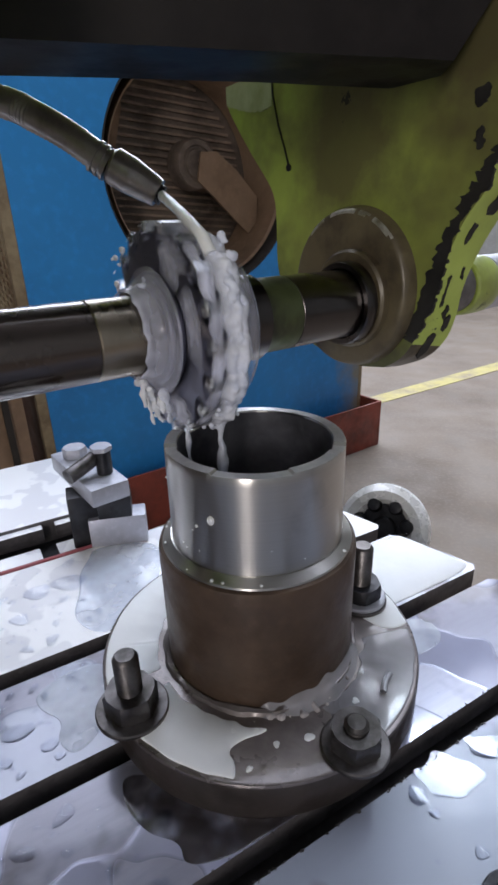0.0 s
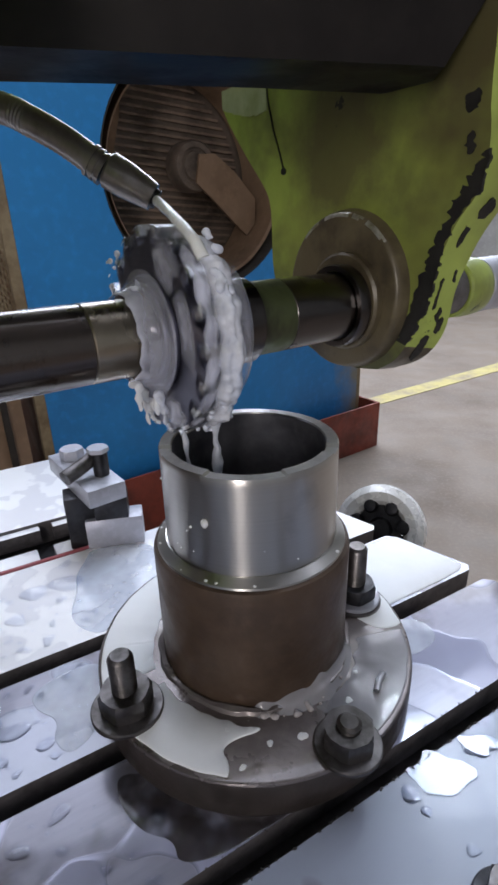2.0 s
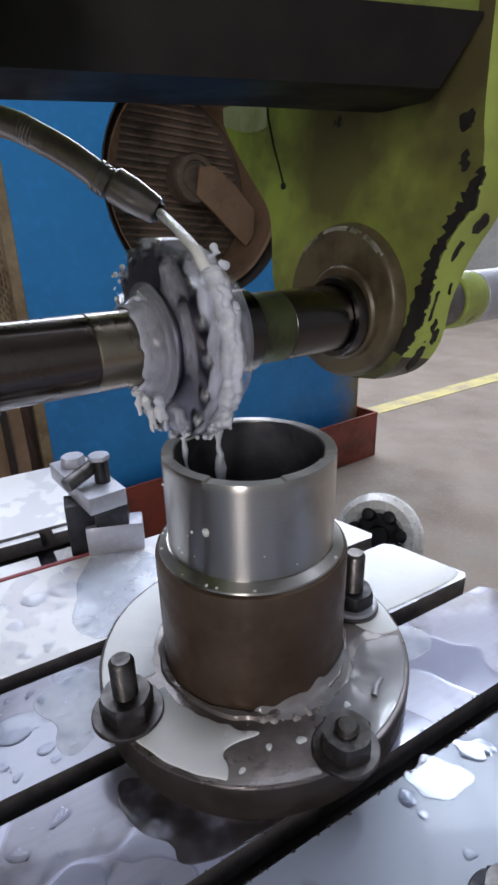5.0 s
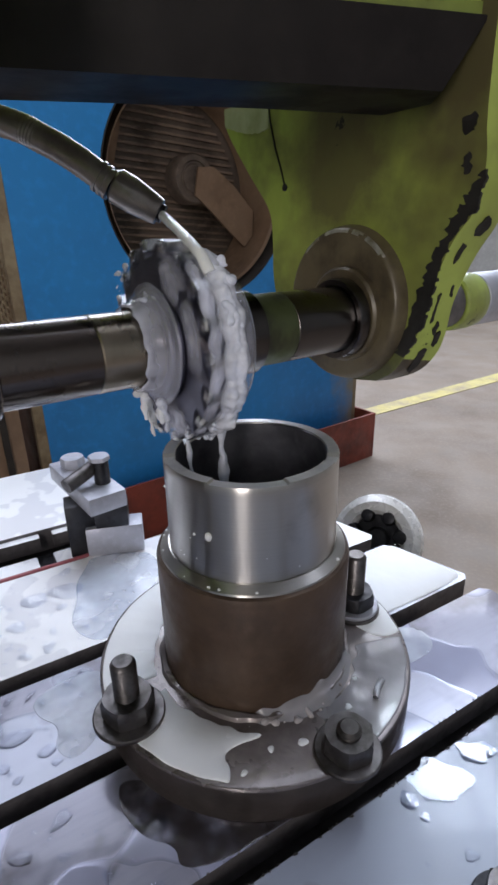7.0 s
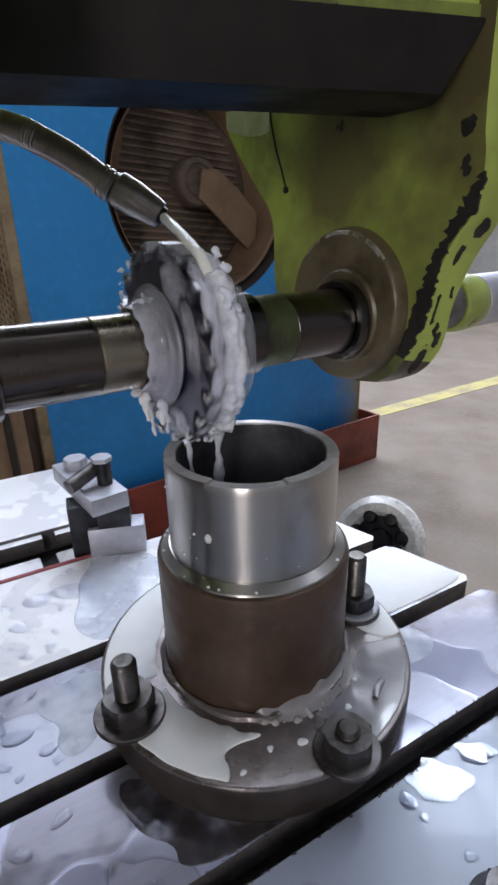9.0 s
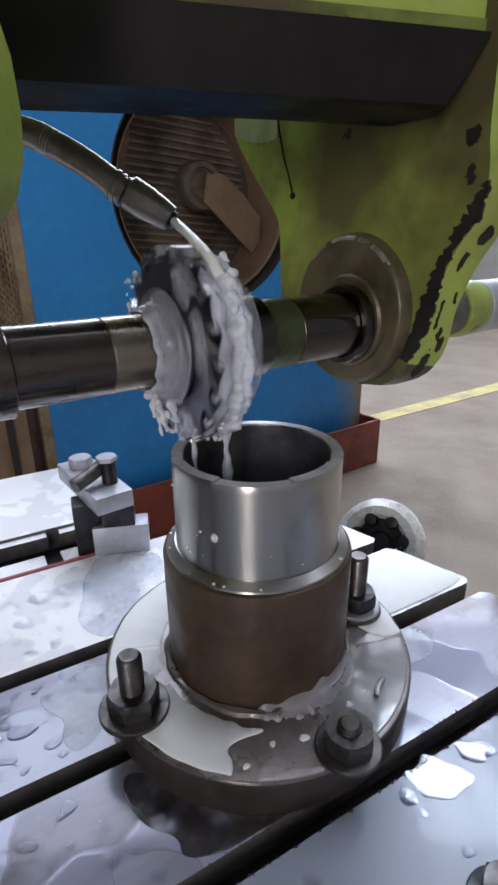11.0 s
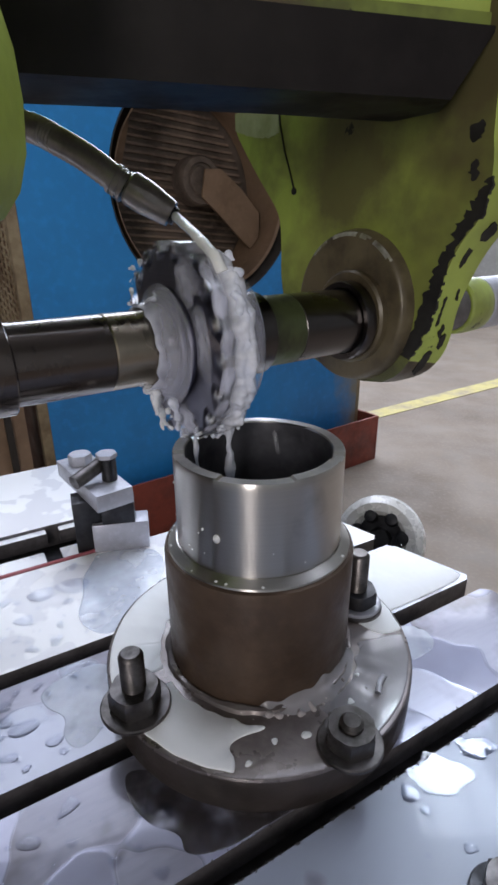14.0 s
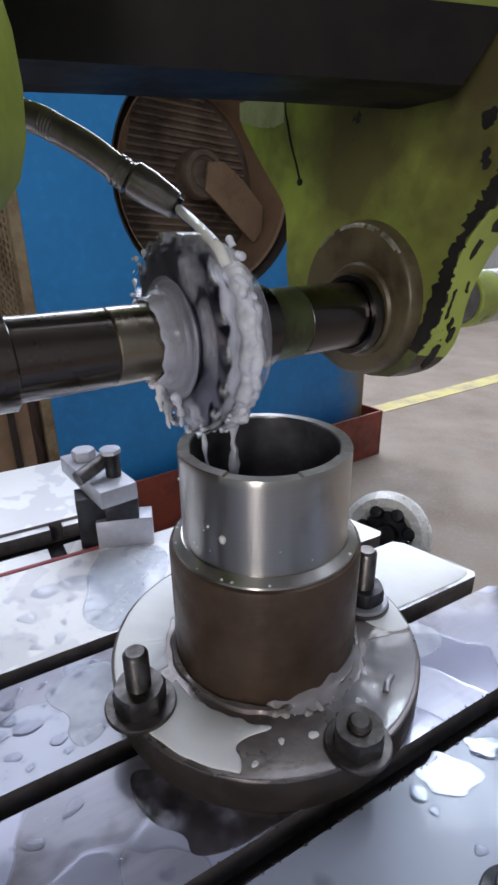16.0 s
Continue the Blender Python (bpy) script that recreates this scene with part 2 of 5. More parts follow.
CHROME = worn("chromed_handwheel", (0.92, 0.92, 0.91), 0.22, 0.25, (0.75, 0.74, 0.72), 60, 20, 0.0003, 0.15).m
HOSE = worn("hose_steel", (0.30, 0.27, 0.25), 0.32, 0.45, (0.17, 0.14, 0.125), 90, 40, 0.0002, 0.08)
HOSE.b.inputs["Coat Weight"].default_value, HOSE.b.inputs["Coat Roughness"].default_value = 0.8, 0.12
HOSE = HOSE.m
OVERARM = worn("oiled_dark_ram", (0.020, 0.017, 0.016), 0.42, 0.2, (0.010, 0.008, 0.008), 70, 8, 0.0003)
OVERARM.b.inputs["Specular IOR Level"].default_value = 0.22
OVERARM = OVERARM.m
BLUE_K = worn("blue_machine_paint", (0.025, 0.26, 0.66), 0.42, 0.0, (0.02, 0.19, 0.50), 30, 2.2, 0.0004)
edge_x = BLUE_K.node("ShaderNodeSeparateXYZ")
BLUE_K.link(BLUE_K.co, edge_x.inputs[0])
wear = BLUE_K.t.nodes.new("ShaderNodeMath")
wear.operation, wear.inputs[1].default_value = "MULTIPLY_ADD", 0.35
BLUE_K.link(BLUE_K.noise(5, 5, 0.6), wear.inputs[0])
BLUE_K.link(edge_x.outputs[0], wear.inputs[2])
BLUE_K.tint(BLUE_K.ramp(wear.outputs[0], 0.03, 0.17, 0, 0.85), (0.26, 0.22, 0.12))
BLUE = BLUE_K.m
RUSTY_EDGE = worn("rusty_painted_edge", (0.30, 0.24, 0.15), 0.6, 0.0, (0.14, 0.09, 0.05), 40, 6, 0.0008).m
RED = worn("red_brown_tray_paint", (0.26, 0.05, 0.03), 0.45, 0.0, (0.10, 0.025, 0.018), 40, 5, 0.0006).m
MESH = worn("brown_grille", (0.26, 0.19, 0.145), 0.6, 0.1, (0.10, 0.07, 0.052), 40, 6, 0.0005).m
GUARD = worn("dusty_guard", (0.17, 0.13, 0.105), 0.6, 0.1, (0.055, 0.042, 0.034), 40, 6, 0.0005).m
CARD = worn("brown_sheet", (0.26, 0.17, 0.11), 0.6, 0.0, (0.14, 0.085, 0.05), 30, 3, 0.0005).m
CARD_RED = worn("red_brown_sheet", (0.20, 0.10, 0.065), 0.6, 0.0, (0.12, 0.06, 0.04), 30, 6, 0.0005).m
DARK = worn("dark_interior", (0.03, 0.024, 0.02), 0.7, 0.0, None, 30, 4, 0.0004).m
CONCRETE = concrete()
YELLOW = worn("worn_yellow_line", (0.58, 0.50, 0.20), 0.6, 0.0, (0.36, 0.29, 0.20), 40, 7, 0.0003).m
WALL = worn("dusty_wall", (0.42, 0.42, 0.40), 0.8, 0.0, (0.30, 0.29, 0.27), 20, 1.1, 0.001).m
ROOF = worn("sheet_roof", (0.30, 0.31, 0.32), 0.6, 0.2, (0.20, 0.20, 0.20), 20, 1.0, 0.001).m
FRAME = worn("window_steel", (0.18, 0.19, 0.19), 0.5, 0.3, None, 40, 6, 0.0004).m
MILK = foam()
JET = foam("coolant_jet_milk", False, (0.86, 0.87, 0.84))
FROTHY = foam("frothy_coolant", True, (0.84, 0.87, 0.96))
FILM = thin_milk("thin_coolant_film", 0.0006, 0.34, 0.78, thinning=True)
WAVE = foam("thrown_coolant", True, (0.90, 0.92, 1.0), True)
FILM_PALE = thin_milk("pale_coolant_film", 0.00012, 0.25, 0.50, (0.78, 0.84, 0.96), 0.16)
FILM_REFLECTION = thin_milk("dark_reflection_film", 0.00025, 0.10, 0.80, (0.060, 0.052, 0.056), 0.12)
FILM_GREY = thin_milk("grey_coolant_film", 0.00012, 0.45, 0.62, (0.47, 0.46, 0.49), 0.22)
PUDDLE = Mat("milky_puddle", (0.90, 0.92, 0.93), 0.28)
PUDDLE.tint(PUDDLE.ramp(PUDDLE.noise(30, 3), 0.4, 0.7, 0, 0.5), (0.82, 0.85, 0.87))
PUDDLE.relief(PUDDLE.noise(55, 2, shift=3.0), 0.0004)
PUDDLE.b.inputs["IOR"].default_value = 1.33
PUDDLE = PUDDLE.m
FROTH = worn("dirty_froth", (0.46, 0.43, 0.43), 0.14, 0.0, (0.25, 0.22, 0.21), 160, 60, 0.0006).m


def clear_coolant(name, wave=0.0):
    """Clear thin coolant: what lies under it shows, and it mirrors by its angle."""
    k = Mat(name, (0.9, 0.9, 0.9), 0.05)
    clear = k.node("ShaderNodeBsdfTransparent", Color=(0.96, 0.97, 1.0, 1))
    shine = k.node("ShaderNodeBsdfGlossy", Roughness=0.05)
    fres = k.node("ShaderNodeFresnel", IOR=1.36)
    mixed = k.t.nodes.new("ShaderNodeMixShader")
    if wave:
        k.relief(k.noise(75, 3, 0.6, shift=5.1), wave)
        k.link(k.nrm, shine.inputs["Normal"])
        k.link(k.nrm, fres.inputs["Normal"])
    for a, b in ((fres, 0), (clear, 1), (shine, 2)):
        k.link(a.outputs[0], mixed.inputs[b])
    k.link(mixed.outputs[0], k.t.nodes["Material Output"].inputs["Surface"])
    return k.m


WATER = clear_coolant("coolant_bead")
RIPPLE = clear_coolant("rippled_coolant", 0.0004)
REDLINE = worn("red_cable_sheath", (0.34, 0.10, 0.12), 0.35, 0.0, (0.3, 0.05, 0.06), 60, 20, 0.0002).m

# ---- mesh helpers ----


def thing(name, label, category, m=None, group="", kind=""):
    ob = new(name)
    ob.empty_display_size = 0.02
    if m is not None:
        ob.matrix_world = m
    return tagged(ob, label, category, group, kind)


def finish(bm, name, material, smooth=35, flip=True):
    if flip:
        bmesh.ops.recalc_face_normals(bm, faces=bm.faces)
    me = bpy.data.meshes.new(name)
    for f in bm.faces:
        f.smooth = True
    cosine = radians(smooth)
    for e in bm.edges:
        e.smooth = len(e.link_faces) == 2 and e.calc_face_angle(0) < cosine
    bm.to_mesh(me)
    bm.free()
    me.materials.append(material)
    return me


def part(name, bm, material, parent, label="", m=None, smooth=35):
    ob = new(name, finish(bm, name, material, smooth))
    ob.parent = parent
    if m is not None:
        ob.matrix_basis = m
    if label:
        ob["label"] = label
    return ob


def solo(name, bm, material, label, category, m=None, group="", kind="", smooth=35, flip=True):
    ob = new(name, finish(bm, name, material, smooth, flip))
    if m is not None:
        ob.matrix_world = m
    return tagged(ob, label, category, group, kind)


def bevel(bm, width, segments=2, angle=30):
    es = [e for e in bm.edges if len(e.link_faces) == 2 and e.calc_face_angle(0) > radians(angle)]
    if es and width > 0:
        bmesh.ops.bevel(bm, geom=es, offset=width, segments=segments, profile=0.6, affect="EDGES", clamp_overlap=True)
    return bm


def box(x0, x1, y0, y1, z0, z1, b=0.0, seg=2):
    bm = bmesh.new()
    bmesh.ops.create_cube(bm, size=1)
    for v in bm.verts:
        v.co = Vector(((x0 + x1) / 2 + v.co.x * (x1 - x0), (y0 + y1) / 2 + v.co.y * (y1 - y0), (z0 + z1) / 2 + v.co.z * (z1 - z0)))
    return bevel(bm, b, seg)


def prism(poly, z0, z1, b=0.0, seg=2):
    """A polygon in x, y drawn out from z0 to z1."""
    bm = bmesh.new()
    lo = [bm.verts.new((x, y, z0)) for x, y in poly]
    hi = [bm.verts.new((x, y, z1)) for x, y in poly]
    bm.faces.new(lo[::-1])
    bm.faces.new(hi)
    n = len(poly)
    for i in range(n):
        bm.faces.new((lo[i], lo[(i + 1) % n], hi[(i + 1) % n], hi[i]))
    return bevel(bm, b, seg)


def turn_bm(bm, m):
    bmesh.ops.transform(bm, matrix=m, verts=bm.verts)
    return bm


def lathe(profile, seg=64, closed=False, top=None):
    """Turn (radius, height) about z. top(angle, r, z) may lower a point."""
    bm = bmesh.new()
    rings = []
    for r, z in profile:
        ring = []
        if r < 1e-6:
            ring = [bm.verts.new((0, 0, z))] * seg
        else:
            for i in range(seg):
                a = TAU * i / seg
                zz = top(a, r, z) if top else z
                ring.append(bm.verts.new((r * math.cos(a), r * math.sin(a), zz)))
        rings.append(ring)
    pairs = list(zip(rings, rings[1:])) + ([(rings[-1], rings[0])] if closed else [])
    for a, b in pairs:
        for i in range(seg):
            j = (i + 1) % seg
            vs = []
            for v in (a[i], a[j], b[j], b[i]):
                if v not in vs:
                    vs.append(v)
            if len(vs) > 2:
                bm.faces.new(vs)
    return bm


def hexa(r, z0, z1, bore=0.0):
    """A hexagon nut or head with chamfered corners."""
    bm = bmesh.new()
    n, rows = 24, []
    for z, c in ((z0, 0.93), (z0 + 0.1 * (z1 - z0), 1.0), (z1 - 0.12 * (z1 - z0), 1.0), (z1, 0.9)):
        ring = []
        for i in range(n):
            a = TAU * i / n
            s = (a % (TAU / 6)) - TAU / 12
            flat = r * math.cos(TAU / 12) / math.cos(s)
            q = min(flat, r * c) if c < 1 else flat
            ring.append(bm.verts.new((q * math.cos(a), q * math.sin(a), z)))
        rows.append(ring)
    for a, b in zip(rows, rows[1:]):
        for i in range(n):
            bm.faces.new((a[i], a[(i + 1) % n], b[(i + 1) % n], b[i]))
    bm.faces.new(rows[0][::-1])
    bm.faces.new(rows[-1])
    return bm


def thread(r, z0, z1, pitch=0.0016, seg=24):
    """A threaded rod with a chamfered tip."""
    prof, z, k = [(0, z0), (r * 0.9, z0)], z0, 0
    while z < z1 - 0.003:
        prof += [(r * 0.945, z + pitch * 0.25), (r, z + pitch * 0.5), (r, z + pitch * 0.7)]
        z += pitch
    prof += [(r * 0.9, z1 - 0.0015), (r * 0.72, z1), (0, z1)]
    return lathe(prof, seg)


def sweep(points, radius, seg=16, ribs=0.0, step=0.004):
    """A tube along a smooth line through points; ribs: depth of rings along it."""
    pts = [Vector(p) for p in points]
    line = []
    for i in range(len(pts) - 1):
        p0, p1, p2, p3 = pts[max(i - 1, 0)], pts[i], pts[i + 1], pts[min(i + 2, len(pts) - 1)]
        n = max(2, int((p2 - p1).length / step))
        for k in range(n):
            t = k / n
            line.append(0.5 * ((2 * p1) + (p2 - p0) * t + (2 * p0 - 5 * p1 + 4 * p2 - p3) * t * t + (3 * p1 - p0 - 3 * p2 + p3) * t ** 3))
    line.append(pts[-1])
    bm = bmesh.new()
    rings, side = [], None
    for i, p in enumerate(line):
        d = (line[min(i + 1, len(line) - 1)] - line[max(i - 1, 0)]).normalized()
        if side is None:
            side = d.orthogonal().normalized()
        side = (side - d * side.dot(d)).normalized()
        up = d.cross(side)
        r = (radius(i / (len(line) - 1)) if callable(radius) else radius) - (ribs if i % 2 else 0)
        rings.append([bm.verts.new(p + side * (r * math.cos(TAU * k / seg)) + up * (r * math.sin(TAU * k / seg))) for k in range(seg)])
    for a, b in zip(rings, rings[1:]):
        for k in range(seg):
            bm.faces.new((a[k], a[(k + 1) % seg], b[(k + 1) % seg], b[k]))
    bm.faces.new(rings[0][::-1])
    bm.faces.new(rings[-1])
    return bm


def lumpy(bm, amount, scale, seed=0.0):
    for v in bm.verts:
        n = v.co.normalized() if v.co.length > 1e-6 else Vector((0, 0, 1))
        v.co += Vector(noise.noise_vector(v.co * scale + Vector((seed, seed * 2, 0)))) * amount
    return bm


def blob(bm, x, y, z, r, h, rnd, n=11, rings=3, stretch=1.0, rz=0.0):
    """A flat drop with an uneven outline, added to bm."""
    ph = [rnd.uniform(0, TAU) for _ in range(3)]
    am = [rnd.uniform(0.05, 0.28), rnd.uniform(0.03, 0.20), rnd.uniform(0.0, 0.06)]
    top = bm.verts.new((x, y, z + h))
    prev = None
    c, s = math.cos(rz), math.sin(rz)
    for k in range(1, rings + 1):
        t = k / rings
        ring = []
        for i in range(n):
            a = TAU * i / n
            q = r * t * (1 + t * (am[0] * math.sin(2 * a + ph[0]) + am[1] * math.sin(3 * a + ph[1]) + am[2] * math.sin(5 * a + ph[2])))
            px, py = q * math.cos(a) * stretch, q * math.sin(a)
            ring.append(bm.verts.new((x + px * c - py * s, y + px * s + py * c, z + h * (1 - t ** 4) - (0.0003 if k == rings else 0))))
        for i in range(n):
            j = (i + 1) % n
            bm.faces.new((top, ring[i], ring[j]) if prev is None else (prev[i], ring[i], ring[j], prev[j]))
        prev = ring


# ---- the shed ----
FLOOR = -0.80


def build_shed():
    solo("floor", box(-7, 9, -5, 8, FLOOR - 0.1, FLOOR), CONCRETE, "worn grey-beige concrete workshop floor with stains", "floor", kind="structure")
    bm = prism([(0.6, 2.77), (6.0, 6.31), (6.0, 6.54), (0.6, 2.92)], FLOOR + 0.001, FLOOR + 0.004)
    solo("floor_line", bm, YELLOW, "worn yellow painted line on the concrete floor", "floor marking", kind="structure")
    # far wall with a high band of windows
    far = thing("wall_north", "grey dusty workshop wall with high windows", "wall", kind="structure")
    part("wall_lower", box(-7, 9, 8.0, 8.2, FLOOR, 2.3), WALL, far)
    part("wall_upper", box(-7, 9, 8.0, 8.2, 6.6, 7.0), WALL, far)
    part("wall_end", box(-7, -4.5, 8.0, 8.2, 2.3, 6.6), WALL, far)
    part("wall_end", box(4.5, 9, 8.0, 8.2, 2.3, 6.6), WALL, far)
    for i in range(10):
        part("mullion", box(-4.5 + i * 1.0 - 0.03, -4.5 + i * 1.0 + 0.03, 7.70, 7.76, 2.3, 6.6), FRAME, far)
    for z in (2.33, 3.38, 4.43, 5.5, 6.57):
        part("transom", box(-4.5, 4.5, 7.70, 7.76, z - 0.03, z + 0.03), FRAME, far)
    # out of view; dark so that the tube's left side mirrors less light
    solo("wall_west", box(-7.2, -7, -5, 8, FLOOR, 7.0), DARK, "unseen workshop wall, made dark to darken the tube's left side", "wall", kind="structure")
    solo("wall_east", box(9, 9.2, -5, 8, FLOOR, 7.0), WALL, "grey dusty workshop wall", "wall", kind="structure")
    solo("wall_south", box(-7, 9, -5.2, -5, FLOOR, 7.0), WALL, "grey dusty workshop wall", "wall", kind="structure")
    solo("ceiling", box(-7, 9, -5, 8, 7.0, 7.1), ROOF, "grey sheet-metal workshop roof", "ceiling", kind="structure")
    bars = thing("roof_light_1", "steel glazing bars of a bright roof light", "roof light", kind="structure")
    for i in range(4):
        part("glazing_bar", box(1.77 + i * 0.567 - 0.025, 1.77 + i * 0.567 + 0.025, 3.90, 5.30, 6.76, 6.82), FRAME, bars)


def disc_hole_panel(x0, x1, z0, z1, cx, cz, r, y0, y1, seg=48):
    """An upright panel with a round opening."""
    bm = bmesh.new()
    layers = []
    for y in (y0, y1):
        inner, outer = [], []
        for i in range(seg):
            a = TAU * i / seg
            c, s = math.cos(a), math.sin(a)
            inner.append(bm.verts.new((cx + r * c, y, cz + r * s)))
            k = min((x1 - cx) / c if c > 1e-6 else 1e9, (x0 - cx) / c if c < -1e-6 else 1e9,
                    (z1 - cz) / s if s > 1e-6 else 1e9, (z0 - cz) / s if s < -1e-6 else 1e9)
            outer.append(bm.verts.new((cx + k * c, y, cz + k * s)))
        layers.append((inner, outer))
    (i0, o0), (i1, o1) = layers
    for k in range(seg):
        j = (k + 1) % seg
        bm.faces.new((i0[k], o0[k], o0[j], i0[j]))
        bm.faces.new((i1[k], i1[j], o1[j], o1[k]))
        bm.faces.new((i0[k], i0[j], i1[j], i1[k]))
        bm.faces.new((o0[k], o1[k], o1[j], o0[j]))
    return bm


def build_background():
    # blue machine with a round grilled opening, set at an angle
    bm_pose = pose(0.545, 2.3, 0, 0, 0, 36)
    m = thing("blue_machine", "tall blue painted machine housing with a round dark opening", "machine", bm_pose)
    cx, cz, r = -0.852, 0.490, 0.400
    part("housing_front", disc_hole_panel(-1.552, 0.0, -0.70, 1.02, cx, cz, r, 0, 0.03), BLUE, m)
    part("housing_side", box(0.0, 0.025, 0.0, 0.9, -0.70, 1.02, 0.003), RUSTY_EDGE, m, "rusty bare edge of the blue housing")
    part("housing_side", box(-1.577, -1.552, 0.03, 0.9, -0.70, 1.02, 0.003), CARD_RED, m, "red-brown side covered with wire mesh")
    part("corner_angle", box(-1.587, -1.5522, 0.0, 0.0298, -0.70, 1.02, 0.003), RUSTY_EDGE, m, "rusty steel corner angle")
    for i in range(40):
        z = 0.0 + i * 0.026
        part("mesh_wire", sweep([(-1.581, 0.03, z - 0.10), (-1.581, 0.88, z + 0.06)], 0.0050, 6, step=0.9), RUSTY_EDGE, m)
    for i in range(16):
        part("mesh_wire", sweep([(-1.583, 0.06 + i * 0.052, -0.2), (-1.583, 0.06 + i * 0.052, 1.0)], 0.0040, 6, step=1.5), RUSTY_EDGE, m)
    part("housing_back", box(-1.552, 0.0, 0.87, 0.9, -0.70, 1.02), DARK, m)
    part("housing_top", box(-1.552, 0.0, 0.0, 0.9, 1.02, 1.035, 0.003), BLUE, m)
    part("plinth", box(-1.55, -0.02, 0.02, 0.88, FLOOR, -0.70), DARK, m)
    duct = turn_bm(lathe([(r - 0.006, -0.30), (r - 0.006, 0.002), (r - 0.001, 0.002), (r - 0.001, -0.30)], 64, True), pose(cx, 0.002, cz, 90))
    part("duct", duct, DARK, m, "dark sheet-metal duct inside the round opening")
    shroud = turn_bm(lathe([(r - 0.046, -0.29), (r - 0.036, -0.06), (r - 0.028, -0.05), (r - 0.028, -0.29)], 64, True), pose(cx + 0.012, 0.0, cz, 90))
    part("shroud", shroud, CARD, m, "dusty rolled fan shroud")
    part("inner_plate", turn_bm(box(-0.40, 0.40, 0.318, 0.33, -0.40, 0.40), pose(cx, 0, cz)), GUARD, m)
    for i in range(27):
        z = -0.36 + i * 0.0275
        w = math.sqrt(max(0.0, (r - 0.03) ** 2 - z * z)) - 0.02
        part("slat", turn_bm(box(-w, w, -0.004, 0.004, -0.0050, 0.0050, 0.001), pose(cx, 0.305, cz + z, 0, 4, 0)), MESH, m)
    # one broad blade and a side plate seen through the opening, round a ribbed hub
    out = ((0.130, 0.100), (0.201, 0.104), (0.300, 0.035), (0.393, -0.056), (0.388, -0.155), (0.344, -0.198), (0.262, -0.130), (0.179, -0.056), (0.110, 0.000))
    part("fan_blade", turn_bm(prism([(x - 0.063, z - 0.015) for x, z in out], 0, 0.010, 0.004), pose(cx, 0.16, cz) @ pose(0, 0, 0, 90)), CARD, m, "dusty tan fan blade")
    plate = [(-0.30, 0.30), (-0.175, 0.34), (-0.185, 0.22), (-0.235, 0.06), (-0.30, -0.02), (-0.315, 0.10)]
    part("side_plate", turn_bm(prism([(x - 0.043, z - 0.015) for x, z in plate], 0, 0.010, 0.002), pose(cx, 0.20, cz) @ pose(0, 0, 0, 90)), CARD, m, "dusty tan plate inside the opening")
    hub = [(0, 0.03), (0.05, 0.03), (0.055, 0.022), (0.062, 0.022), (0.066, 0.03), (0.085, 0.03), (0.092, 0.02), (0.092, -0.05), (0, -0.05)]
    part("fan_hub", turn_bm(lathe(hub, 40), pose(cx + 0.062, 0.20, cz + 0.045, 90)), GUARD, m, "dusty round fan hub")
    # red-brown drip tray round its foot
    t = thing("drip_tray", "red-brown painted steel drip tray on the floor", "tray", bm_pose)
    part("tray_floor", box(-1.70, 0.06, -0.09, -0.001, FLOOR, FLOOR + 0.01), RED, t)
    part("tray_floor", box(0.03, 0.06, 0.0, 0.6, FLOOR, FLOOR + 0.01), RED, t)
    part("tray_front", box(-1.70, 0.062, -0.102, -0.09, FLOOR, -0.555, 0.002), RED, t)
    part("tray_end", box(0.062, 0.074, -0.102, 0.6, FLOOR, -0.555, 0.002), RED, t)
    part("tray_end", box(-1.712, -1.70, -0.102, 0.3, FLOOR, -0.555, 0.002), RED, t)
    # case beyond the housing's edge
    b = thing("brown_case", "brown sheet-metal case standing on the floor", "case", bm_pose)
    part("case_body", box(-2.35, -1.63, 0.0, 0.2, FLOOR, -0.16, 0.006), CARD, b)
    for x in (-1.70, -1.80, -1.92):
        part("case_rib", box(x, x + 0.022, -0.012, 0.0, FLOOR, -0.16, 0.002), DARK, b)


# ---- the milling table: slots run along its local x ----
TABLE_TURN = 30.0
TM = pose(0, 0, 0, 0, 0, TABLE_TURN)
SLOTS = (0.091, -0.017, -0.121)
HALF = 0.0085
UNSEEN_X = -0.28


def end_x(n):
    return 0.256 - 0.28 * max(0.0, n + 0.01)


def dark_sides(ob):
    """Upright faces take the darker slot iron."""
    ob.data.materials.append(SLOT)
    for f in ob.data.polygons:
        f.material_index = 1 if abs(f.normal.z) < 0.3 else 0


